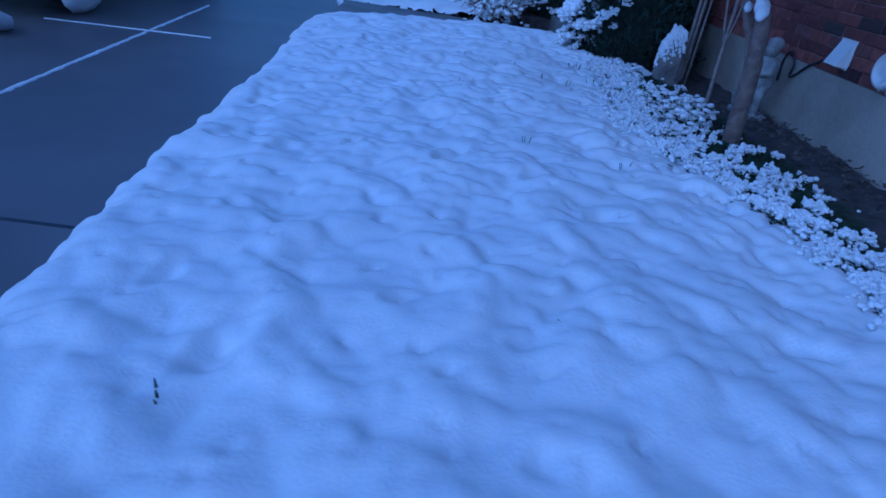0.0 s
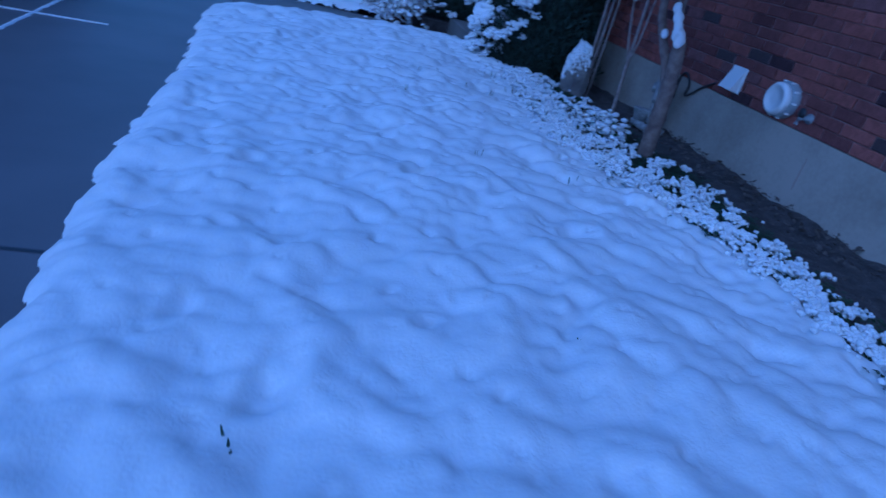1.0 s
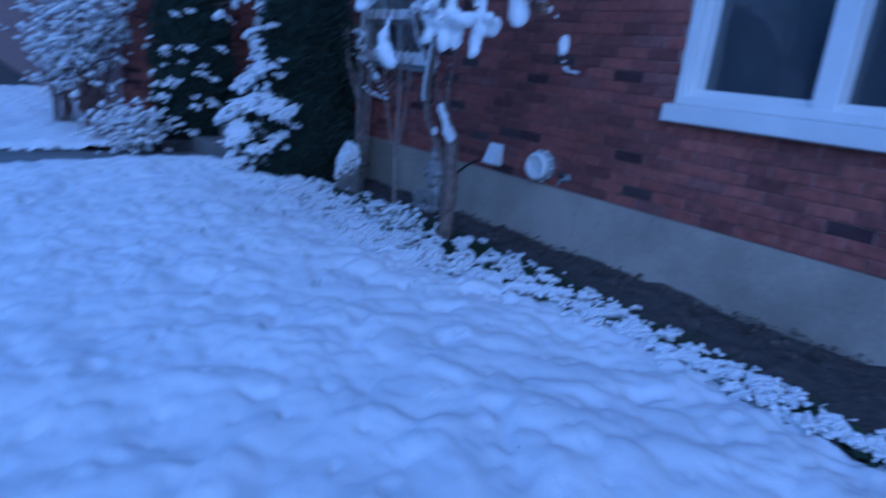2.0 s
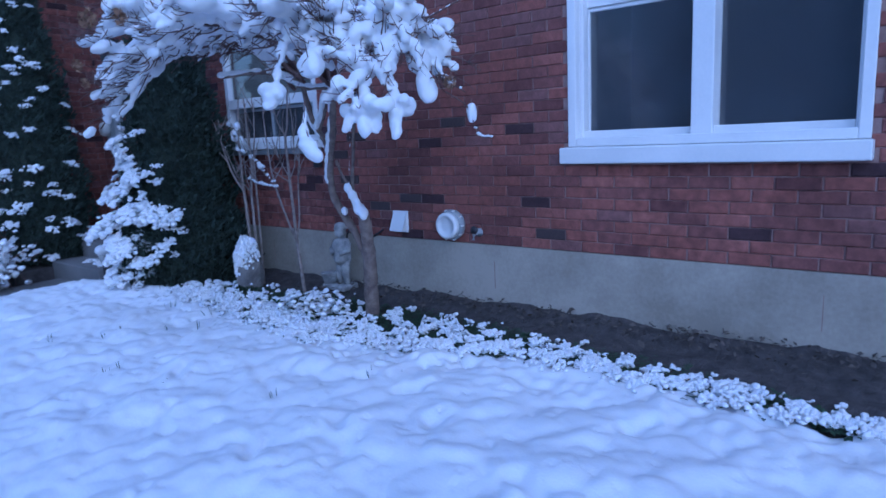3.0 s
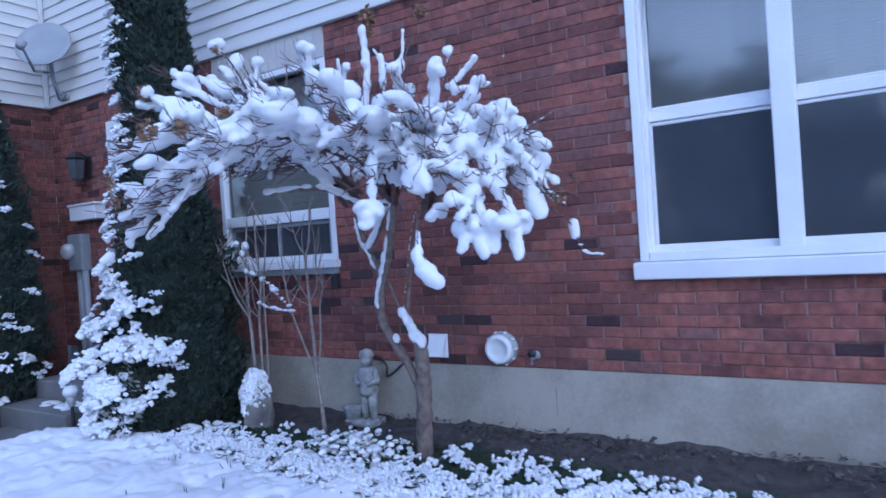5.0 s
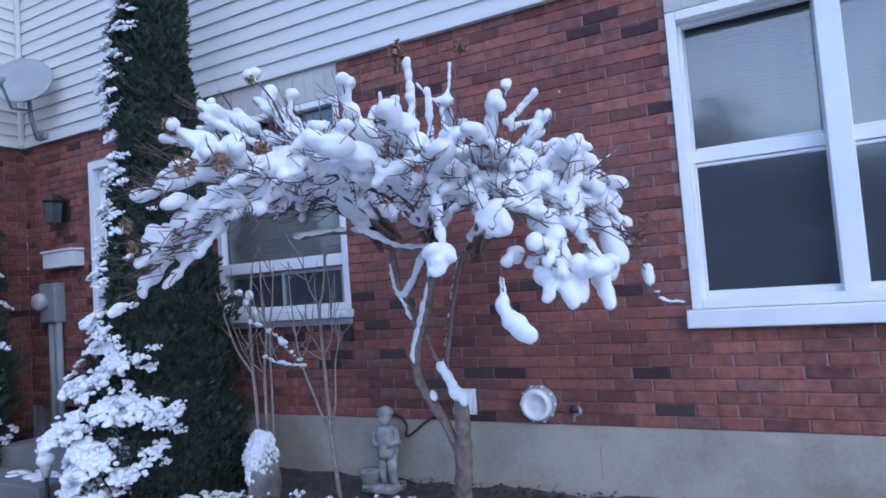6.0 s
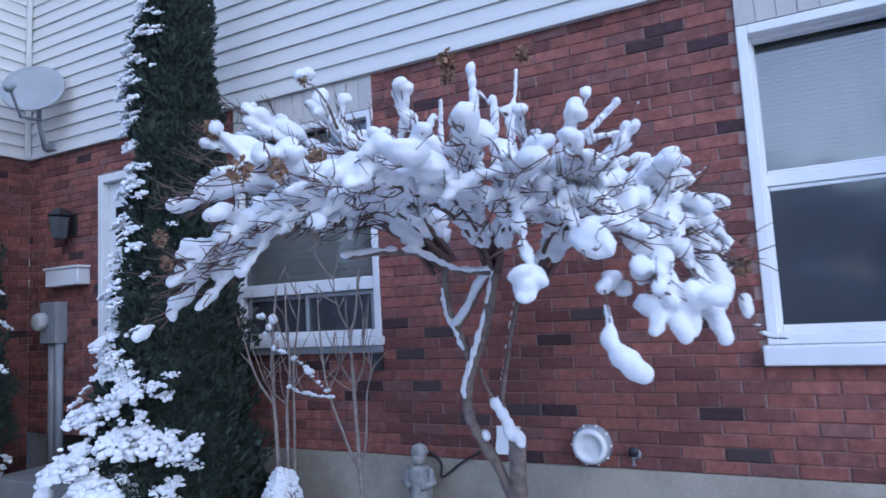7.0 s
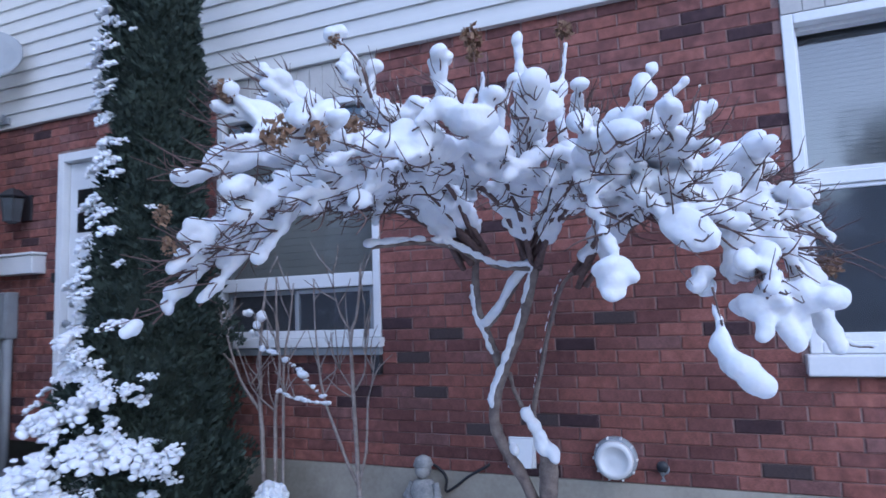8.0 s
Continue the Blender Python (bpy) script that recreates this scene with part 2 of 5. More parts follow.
def value_noise(x, y, cell, seed):
    """Smooth gradient noise, about 0..1, on arrays; each seed lies at its own angle."""
    if seed not in LATTICE:
        r = np.random.RandomState(seed)
        th = r.rand(256, 256) * 2 * np.pi
        LATTICE[seed] = np.cos(th), np.sin(th), r.rand() * 6.283
    gx, gy, q = LATTICE[seed]
    u = (x * math.cos(q) - y * math.sin(q)) / cell * 0.75 + 400.37
    w = (x * math.sin(q) + y * math.cos(q)) / cell * 0.75 + 400.71
    i, j = np.floor(u).astype(int), np.floor(w).astype(int)
    a, b = u - i, w - j
    fa, fb = a * a * a * (a * (a * 6 - 15) + 10), b * b * b * (b * (b * 6 - 15) + 10)

    def corner(di, dj):
        k, m = (i + di) % 256, (j + dj) % 256
        return gx[k, m] * (a - di) + gy[k, m] * (b - dj)

    p = corner(0, 0) * (1 - fa) + corner(1, 0) * fa
    t = corner(0, 1) * (1 - fa) + corner(1, 1) * fa
    return np.clip(0.5 + (p * (1 - fb) + t * fb) * 0.85, 0, 1)


def mounds(x, y, cell, seed):
    """Soft rounded heaps, about 0..1, one to a cell of a jittered grid, meeting in shallow valleys."""
    r = np.random.RandomState(seed)
    jx, jy, jh = r.rand(64, 64), r.rand(64, 64), r.rand(64, 64)
    u, w = x / cell + 100.0, y / cell + 100.0
    i, j = np.floor(u).astype(int), np.floor(w).astype(int)
    total = np.zeros_like(u)
    for di in (-1, 0, 1):
        for dj in (-1, 0, 1):
            a, b = (i + di) % 64, (j + dj) % 64
            d2 = (u - i - di - jx[a, b]) ** 2 + (w - j - dj - jy[a, b]) ** 2
            total += np.exp(8.0 * (0.55 + 0.45 * jh[a, b] - d2))
    return np.clip(np.log(total + 1.0) / 8.0, 0, 1.2)


def remeshed(ob, voxel, smooth=6):
    """Fuses a heap of clods into one soft skin."""
    r = ob.modifiers.new("fuse", "REMESH")
    r.mode, r.voxel_size, r.use_smooth_shade = "VOXEL", voxel, True
    s = ob.modifiers.new("soften", "SMOOTH")
    s.factor, s.iterations = 0.5, smooth
    return ob


# ---- ground ----
def lawn_height(x, y):
    base = np.interp(x, [-1.3, -0.9, 0.0, 0.5, 1.6], [-0.055, -0.02, 0.04, 0.065, 0.07])
    return base + 0.02 * np.clip((y - 2) / 4, 0, 1)


def lawn_left(y):
    return np.interp(y, [-3, 1.3, 2.6, 3.4, 4.5, 6.8], [-1.06, -1.1, -1.15, -1.13, -1.13, -1.24])


def bed_edge(y):
    return np.interp(y, [-3, 0.6, 0.9, 1.1, 1.7, 2.2, 2.6, 3.2, 3.9, 5.2, 6.8], [1.6, 1.65, 1.63, 1.68, 1.74, 1.76, 1.76, 1.66, 1.62, 1.7, 1.42])


def snow_field(name, x0, x1, y0, y1, step, seed, edge_l, edge_r, edge_f, edge_n, label):
    xs, ys = np.arange(x0, x1, step), np.arange(y0, y1, step)
    X, Y = np.meshgrid(xs, ys, indexing="ij")
    n = value_noise
    rag = (n(X, Y, 0.11, seed) - 0.5) * 0.07 + (n(X, Y, 0.04, seed + 1) - 0.5) * 0.03
    d = np.minimum.reduce([X - edge_l(Y), edge_r(Y) - X + (n(X, Y, 0.2, seed + 9) - 0.5) * 0.2, edge_f(X) - Y, Y - edge_n]) + rag
    pillow = 1 - np.exp(-np.clip(d, 0, None) / 0.05)
    wx, wy = X + 0.07 * n(X, Y, 0.2, seed + 14), Y + 0.07 * n(X, Y, 0.2, seed + 15)
    bumps = mounds(wx, wy, 0.15, seed + 2) * 0.036 + mounds(wx, wy, 0.075, seed + 3) * 0.016 * (0.4 + n(X, Y, 0.35, seed + 16)) - 0.03
    bumps = bumps + (n(wx, wy, 0.22, seed + 17) - 0.5) * 0.05 + (n(X, Y, 0.6, seed + 4) - 0.5) * 0.04 + (n(X, Y, 0.03, seed + 7) - 0.5) * 0.003
    pits = np.clip(n(X, Y, 0.14, seed + 20) - 0.77, 0, 1) * 0.16 + np.clip(n(X, Y, 0.05, seed + 21) - 0.8, 0, 1) * 0.1
    bumps = bumps - pits
    edge = np.clip(1 - (edge_r(Y) - X) / 0.8, 0, 1)
    bumps = bumps + edge * (n(X, Y, 0.05, seed + 8) - 0.5) * 0.04
    Z = lawn_height(X, Y) - 0.11 + pillow * 0.1 + bumps * np.clip(d / 0.12, 0, 1)
    band = np.clip(1 - (edge_r(Y) - X) / 0.75, 0, 1) * np.clip((Y - 2.3) / 0.5, 0, 1) * np.clip((6.0 - Y) / 0.4, 0, 1)
    grain = n(X, Y, 0.07, seed + 12) * 0.6 + n(X, Y, 0.03, seed + 13) * 0.45
    Z = Z - np.clip(band * 4, 0, 1) * np.clip(grain - (0.78 - 0.24 * band), 0, 1) * 0.55
    keep = d > -0.004
    idx = -np.ones(X.shape, int)
    cells = keep[:-1, :-1] & keep[1:, :-1] & keep[1:, 1:] & keep[:-1, 1:]
    used = np.zeros(X.shape, bool)
    used[:-1, :-1] |= cells; used[1:, :-1] |= cells; used[1:, 1:] |= cells; used[:-1, 1:] |= cells
    idx[used] = np.arange(used.sum())
    v = np.stack([X[used], Y[used], Z[used]], 1)
    f = np.stack([idx[:-1, :-1][cells], idx[1:, :-1][cells], idx[1:, 1:][cells], idx[:-1, 1:][cells]], 1)
    return tagged(make(name, v.tolist(), f.tolist(), SNOW, smooth=True), label, "snow", kind="structure")


tagged(make("ground", *box(-300, 300, -300, 300, -0.6, -0.145), SOIL), "dark winter ground reaching to the horizon", "ground", kind="structure")
H = Heap()
H.add(*box(-14, -0.85, -12, 30, -0.145, -0.125))
tagged(make("driveway", H.v, H.f, WET), "wet dark grey driveway with a film of meltwater", "driveway", kind="structure")
H = Heap().add(*box(-0.95, 2.5, -4, 6.9, -0.142, -0.075))
tagged(make("lawn_soil", H.v, H.f, SOIL), "dark turf and earth under the snow", "ground", kind="structure")
snow_field("lawn_snow", -1.4, 2.2, -3.6, 7.3, 0.016, 11, lawn_left, bed_edge, lambda x: np.interp(x, [-1.2, 0, 1.3], [6.75, 7.1, 7.0]), -3.5, "lumpy fresh snow lying over the front lawn")
snow_field("lawn_snow", -1.4, 0.95, 7.8, 15.0, 0.03, 31, lambda y: -1.16 + 0 * y, lambda y: 0.84 + 0 * y, lambda x: 14.9 + 0 * x, 7.92, "snow on the neighbouring strip of lawn")
tagged(make("lawn_soil", *box(-1.08, 0.86, 7.96, 15.0, -0.142, -0.06), SOIL), "dark turf under the neighbouring snow", "ground", kind="structure")


# snow verge on the far side of the drive
H = Heap()
H.add(*box(-8.0, -2.35, 8.4, 14.0, -0.125, -0.03, 0.04))
tagged(make("far_verge_snow", H.v, H.f, SNOW, smooth=False), "snow on a verge beyond the driveway", "snow", kind="structure")

# thin frozen slush in the joints of the drive
def slush(name, a, b, width, seed, label):
    r = np.random.RandomState(seed)
    a, b = np.array(a), np.array(b)
    d = b - a
    n = int(np.hypot(*d) / 0.03)
    side = np.array([-d[1], d[0]]) / np.hypot(*d)
    v, f = [], []
    for i in range(n + 1):
        p = a + d * i / n + side * r.normal() * width * 0.12
        w = width * (0.35 + 0.65 * r.rand())
        for s, z in ((-w, -0.1245), (-w * 0.4, -0.117), (w * 0.4, -0.117), (w, -0.1245)):
            v.append((*(p + side * s), z))
    for i in range(n):
        for k in range(3):
            f.append((i * 4 + k, i * 4 + k + 1, i * 4 + k + 5, i * 4 + k + 4))
    tagged(make(name, v, f, SNOW, smooth=True), label, "snow", kind="structure")


slush("slush_line", (-2.12, 2.2), (-2.2, 6.6), 0.022, 3, "line of slush frozen along a driveway joint")
slush("slush_line", (-2.9, 5.0), (-1.72, 5.17), 0.009, 4, "thin line of slush across the driveway")
H = Heap()
for x0, y0, x1, y1 in ((-6, 1.93, -1.0, 1.95), (-6, 9.2, -1.1, 9.212)):
    H.add(*box(x0, x1, y0, y1, -0.126, -0.1235))
tagged(make("driveway_joint", H.v, H.f, BLACK), "dark tooled joints across the driveway", "driveway", kind="structure")

# front walk, porch slab and step
tagged(make("front_walk", *box(-1.05, 1.42, 6.95, 7.95, -0.142, -0.05, 0.01), PAVING), "damp grey concrete walk between two lawns", "walkway", kind="structure")
H = Heap().add(*box(1.72, 2.474, 6.62, 8.06, -0.14, 0.3, 0.012)).add(*box(1.4, 1.716, 6.95, 8.06, -0.14, 0.13, 0.012))
tagged(make("porch", H.v, H.f, PAVING), "grey concrete porch slab with one step", "porch", kind="structure")

tagged(make("porch_bed", *box(1.05, 2.474, 8.07, 8.89, -0.142, 0.06, 0.015), SOIL), "dark soil bed between the porch and the side wall", "ground", kind="structure")

# ---- house ----
WX, TOPZ, FZ = 2.484, 3.13, 0.475
BIG = (0.865, 2.468, 1.06, 2.87)      # y0, y1, z0, z1 of the large window
SMALL = (4.83, 6.15, 1.24, 2.88)
DOORWAY = (6.86, 7.825, 0.3, 2.828)
HOLES = [(BIG[0], BIG[1], BIG[2], TOPZ), (SMALL[0], SMALL[1], SMALL[2], TOPZ), DOORWAY]


def holed_wall(a0, a1, z0, z1, holes, put):
    """Cuts a wall into boxes round its openings."""
    cuts = sorted({a0, a1, *[h[0] for h in holes], *[h[1] for h in holes]})
    for p, q in zip(cuts, cuts[1:]):
        if q <= a0 or p >= a1:
            continue
        spans = sorted((h[2], h[3]) for h in holes if h[0] <= p + 1e-6 and h[1] >= q - 1e-6)
        z = z0
        for s, e in spans:
            if s > z:
                put(p, q, z, s)
            z = max(z, e)
        if z < z1:
            put(p, q, z, z1)


H = Heap()
holed_wall(-4.0, 8.905, FZ, TOPZ, HOLES, lambda p, q, s, e: H.add(*box(WX + 0.008, WX + 0.24, p, q, s, e)))
wall_main = tagged(make("wall_front", H.v, H.f, MORTAR), "red brick house front with greyish mortar joints", "wall", kind="structure")
H = Heap().add(*box(0.85, WX + 0.008, 8.908, 9.15, -0.1, TOPZ)).add(*box(0.85, 1.1, 9.152, 42.0, -0.1, TOPZ))
wall_side = tagged(make("wall_side", H.v, H.f, MORTAR), "red brick wall projecting beside the porch", "wall", kind="structure")
H = Heap().add(*box(WX - 0.006, WX + 0.24, -4.0, 6.62, -0.3, FZ - 0.002))
tagged(make("foundation", H.v, H.f, CONCRETE), "bare grey concrete foundation wall, stained near the soil", "foundation", kind="structure")
H = Heap()
for y in (1.02, 3.06, 5.6):
    H.add(*box(WX - 0.0075, WX - 0.004, y, y + 0.004, 0.16, FZ - 0.12))
tagged(make("foundation_crack", H.v, H.f, MORTAR), "fine dark shrinkage cracks in the foundation", "foundation", kind="structure")
H = Heap().add(*box(WX + 0.01, WX + 0.25, -4.0, 8.9, TOPZ, 6.2)).add(*box(0.85, WX + 0.01, 8.91, 9.15, TOPZ, 6.2)).add(*box(0.85, 1.1, 9.152, 42.0, TOPZ, 6.2))
H.add(*box(WX + 5, WX + 5.2, -4.0, 9.2, -0.3, 6.2)).add(*box(WX + 0.25, WX + 5.2, -4.2, -4.0, -0.3, 6.2)).add(*box(WX + 0.25, WX + 5.2, 9.16, 9.3, -0.3, 6.2))
tagged(make("wall_upper", H.v, H.f, PANEL), "sheathing of the upper storey and rear walls", "wall", kind="structure")
H = Heap().add(*box(WX - 0.4, WX + 5.6, -4.4, 9.6, 6.2, 6.4)).add(*box(0.45, WX - 0.41, 8.5, 9.6, 6.2, 6.4))
tagged(make("roof", H.v, H.f, ROOFING), "snow-covered eaves and roof of the house", "roof", kind="structure")

COURSE, MODULE, GAP = 0.07, 0.2225, 0.0095
rb = np.random.RandomState(8)


def brick_mesh():
    """A unit brick, 1 x 1 x 1, with a worn front arris; front towards -x."""
    a, b = 0.03, 0.09
    v = [(0.12, 0, 0), (0.12, 1, 0), (0.12, 1, 1), (0.12, 0, 1), (0, a, b), (0, 1 - a, b), (0, 1 - a, 1 - b), (0, a, 1 - b), (1, 0, 0), (1, 1, 0), (1, 1, 1), (1, 0, 1)]
    f = [(4, 7, 6, 5), (0, 4, 5, 1), (1, 5, 6, 2), (2, 6, 7, 3), (3, 7, 4, 0), (8, 0, 1, 9), (9, 1, 2, 10), (10, 2, 3, 11), (11, 3, 0, 8)]
    return v, f


UNIT_V, UNIT_F = brick_mesh()
UNIT_NP = np.array(UNIT_V)


def lay_bricks(a0, a1, z0, z1, holes):
    """Running bond: (start, end, bottom, height) of every brick, cut at the openings."""
    n = int(round((z1 - z0) / COURSE))
    for c in range(n):
        z = z0 + c * COURSE
        s = a0 - (MODULE / 2 if c % 2 else 0.0)
        while s < a1:
            p, q = max(s, a0), min(s + MODULE - GAP, a1)
            s += MODULE
            pieces = [(p, q)]
            for h in holes:
                if h[2] < z + COURSE * 0.6 and h[3] > z + COURSE * 0.4:
                    out = []
                    for u, w in pieces:
                        if w <= h[0] or u >= h[1]:
                            out.append((u, w))
                        else:
                            if u < h[0]:
                                out.append((u, h[0]))
                            if w > h[1]:
                                out.append((h[1], w))
                    pieces = out
            for u, w in pieces:
                if w - u > 0.03:
                    yield u, w, z + 0.002, COURSE - 0.0045


def place_brick(u, w, z, h):
    jut = rb.normal() * 0.0013
    tilt = rb.normal() * 0.0008
    return Matrix(((0.03, 0, 0, WX + jut), (0, w - u, 0, u), (0, 0, h, z + tilt), (0, 0, 0, 1)))


BURNT_AT = ((2.6, 0.585), (3.38, 1.36), (4.35, 1.28), (4.5, 0.93), (4.25, 0.72), (3.9, 0.78), (4.6, 1.15))
singles, field = [], Heap()
for u, w, z, h in lay_bricks(-1.61, 8.9, FZ, TOPZ, HOLES):
    m = place_brick(u, w, z, h)
    if 2.46 < (u + w) / 2 < 4.75 and z < 2.3:
        singles.append((m, any(u < y < w and z < q < z + h for y, q in BURNT_AT)))
    else:
        field.add((UNIT_NP @ np.array(m.to_3x3()).T + np.array(m.translation)).tolist(), UNIT_F)
make("brickwork", field.v, field.f, BRICKS, wall_main, "red bricks with a few burnt dark ones", kind="stuff")
field = Heap()
for u, w, z, h in lay_bricks(0.845, WX, -0.085, TOPZ, []):
    pts = UNIT_NP * np.array((0.03, w - u, h)) + np.array((rb.normal() * 0.0013, u, z))
    field.add([(b, 8.9 + a, c) for a, b, c in pts], [f[::-1] for f in UNIT_F])
make("brickwork", field.v, field.f, BRICKS, wall_side, "red bricks with a few burnt dark ones", kind="stuff")

# siding boards
LAP = 0.122
SV = [(0, 0, 0), (0.03, 0, 0), (0.03, 0, 1.06), (0.018, 0, 1.06), (0, 1, 0), (0.03, 1, 0), (0.03, 1, 1.06), (0.018, 1, 1.06)]
SF = [(0, 1, 2, 3), (4, 7, 6, 5), (0, 3, 7, 4), (0, 4, 5, 1), (1, 5, 6, 2), (3, 2, 6, 7)]
siding_front = thing("siding_front", (WX, 2.0, TOPZ), "cream horizontal vinyl siding on the upper storey", "siding")
siding_side = thing("siding_side", (0.5, 8.9, TOPZ), "cream vinyl siding on the projecting wall", "siding")
tagged(siding_front, kind="structure"), tagged(siding_side, kind="structure")
board_front = None
for i in range(24):
    z = TOPZ + 0.012 + i * LAP
    if board_front is None:
        board_front = make("siding_board", SV, SF, SIDING, siding_front)
        board_side = make("siding_board", [(y, x, z_) for x, y, z_ in SV], [f[::-1] for f in SF], SIDING, siding_side)
        a, b = board_front, board_side
    else:
        a, b = new("siding_board", board_front.data), new("siding_board", board_side.data)
        a.parent, a.matrix_parent_inverse = siding_front, siding_front.matrix_basis.inverted()
        b.parent, b.matrix_parent_inverse = siding_side, siding_side.matrix_basis.inverted()
    a.matrix_basis = Matrix.Translation((WX - 0.032, -4.0, z)) @ Matrix.Diagonal((1, 12.86, LAP, 1))
    b.matrix_basis = Matrix.Translation((0.83, 8.868, z)) @ Matrix.Diagonal((WX - 0.03 - 0.83, 1, LAP, 1))
make("starter_strip", *box(WX - 0.045, WX + 0.01, -4.0, 8.86, TOPZ, TOPZ + 0.014), SIDING, siding_front)
make("starter_strip", *box(0.83, WX - 0.046, 8.85, 8.905, TOPZ, TOPZ + 0.014), SIDING, siding_side)
make("corner_post", *box(WX - 0.075, WX - 0.033, 8.825, 8.868, TOPZ + 0.016, 6.2, 0.006), SIDING, siding_front)


# ---- windows ----
def frame_bars(y0, y1, z0, z1, w, x0, x1, bev=0.006):
    """Four mitre-less bars of a frame."""
    return [box(x0, x1, y0, y0 + w, z0, z1, bev), box(x0, x1, y1 - w, y1, z0, z1, bev), box(x0, x1, y0 + w, y1 - w, z0, z0 + w, bev), box(x0, x1, y0 + w, y1 - w, z1 - w, z1, bev)]


def bars(name, parts, mat, parent, label=""):
    h = Heap()
    for p in parts:
        h.add(*p)
    return make(name, h.v, h.f, mat, parent, label)


def pane(y0, y1, z0, z1, x, parent, name="pane"):
    p = make(name, [(x, y0, z0), (x, y0, z1), (x, y1, z1), (x, y1, z0)], [(0, 1, 2, 3)], GLASS, parent, "dark reflecting glass")
    p.visible_shadow = False
    return p


def screen(y0, y1, z0, z1, x, parent):
    p = make("insect_screen", [(x, y0, z0), (x, y0, z1), (x, y1, z1), (x, y1, z0)], [(0, 1, 2, 3)], SCREEN, parent, "fine grey insect mesh")
    p.visible_shadow = False


def room(y0, y1, z0, z1, x0):
    """A dim closed room behind a window."""
    h = Heap()
    t = 0.05
    for b in (box(x0 + 2.6, x0 + 2.65, y0, y1, z0, z1), box(x0, x0 + 2.6, y0 - t, y0, z0, z1), box(x0, x0 + 2.6, y1, y1 + t, z0, z1), box(x0, x0 + 2.6, y0, y1, z0 - t, z0), box(x0, x0 + 2.6, y0, y1, z1, z1 + t)):
        h.add(*b)
    return h


win = thing("window_1", (WX, 1.66, BIG[2]), "large white vinyl double window in red brick, blinds half lowered", "window")
tagged(win, kind="structure")
y0, y1, z0, z1 = BIG
bars("window_frame", frame_bars(y0, y1, z0 + 0.09, z1, 0.055, WX - 0.012, WX + 0.06) + frame_bars(y0 + 0.02, y1 - 0.02, z0 + 0.13, z1 - 0.02, 0.055, WX + 0.062, WX + 0.13), VINYL, win)
make("mullion", *box(WX + 0.02, WX + 0.15, 1.605, 1.725, z0 + 0.14, z1 - 0.07, 0.008), VINYL, win)
make("window_sill", *box(WX - 0.088, WX + 0.05, y0 - 0.015, y1 + 0.025, z0 - 0.012, z0 + 0.088, 0.008), VINYL, win, "deep white sill")
for a, b in ((0.94, 1.604), (1.726, 2.385)):
    bars("sash", frame_bars(a - 0.02, b + 0.02, 1.2, 1.99, 0.022, WX + 0.132, WX + 0.16) + [box(WX + 0.118, WX + 0.16, a - 0.02, b + 0.02, 1.992, 2.06, 0.006)], VINYL, win)
    bars("sash", frame_bars(a - 0.02, b + 0.02, 2.062, 2.84, 0.022, WX + 0.15, WX + 0.18), VINYL, win)
    pane(a, b, 1.22, 1.985, WX + 0.145, win)
    screen(a, b, 1.22, 1.985, WX + 0.138, win)
    pane(a, b, 2.06, 2.82, WX + 0.165, win)
    bl = thing("window_blind", (WX + 0.22, (a + b) / 2, 2.05), "pale horizontal blind lowered over the upper sash", "blind", "blinds in the large window")
    slat0 = None
    for k in range(37):
        z = 2.03 + k * 0.026
        v = [(WX + 0.205, a, z - 0.0135), (WX + 0.214, a, z + 0.0135), (WX + 0.214, b, z + 0.0135), (WX + 0.205, b, z - 0.0135)]
        if slat0 is None:
            slat0 = make("slat", v + [(x + 0.0015, y, q) for x, y, q in v], [(0, 1, 2, 3), (7, 6, 5, 4), (0, 4, 5, 1), (1, 5, 6, 2), (2, 6, 7, 3), (3, 7, 4, 0)], BLIND, bl)
        else:
            s = new("slat", slat0.data)
            s.parent, s.matrix_parent_inverse = bl, bl.matrix_basis.inverted()
            s.matrix_basis = Matrix.Translation((0, 0, k * 0.026))
h = room(0.4, 3.2, 0.5, 3.0, WX + 0.245)
tagged(make("living_room", h.v, h.f, ROOM), "dim room behind the large window", "room", kind="structure")


def groove_panel(name, y0, y1, z0, z1, parent):
    n = max(2, int((y1 - y0) / 0.1))
    w = (y1 - y0) / n
    bars(name, [box(WX - 0.014, WX + 0.05, y0 + k * w + 0.002, y0 + (k + 1) * w - 0.002, z0, z1, 0.003) for k in range(n)] + [box(WX - 0.006, WX + 0.04, y0, y1, z0, z1)], PANEL, parent, "grooved beige panel")


groove_panel("head_panel", y0, y1, z1 + 0.002, TOPZ - 0.002, win)

win2 = thing("window_2", (WX, 5.4, SMALL[2]), "white slider window under a tall fixed pane", "window")
tagged(win2, kind="structure")
y0, y1, z0, z1 = SMALL
bars("window_frame", frame_bars(y0, y1, z0 + 0.03, z1, 0.05, WX - 0.012, WX + 0.06), VINYL, win2)
make("transom", *box(WX - 0.01, WX + 0.06, y0 + 0.052, y1 - 0.052, 1.6, 1.69, 0.006), VINYL, win2)
make("window_sill", *box(WX - 0.07, WX + 0.05, y0 - 0.02, y1 + 0.02, z0 - 0.03, z0 + 0.028, 0.006), VINYL, win2)
make("ledge", *box(WX - 0.05, WX, y0 - 0.01, y1 + 0.01, z0 - 0.08, z0 - 0.032, 0.005), STEEL, win2, "grey ledge under the sill")
make("bracket", *box(WX - 0.06, WX - 0.002, y0 - 0.01, y0 + 0.05, z0 - 0.2, z0 - 0.082, 0.008), BLACK, win2, "dark bracket")
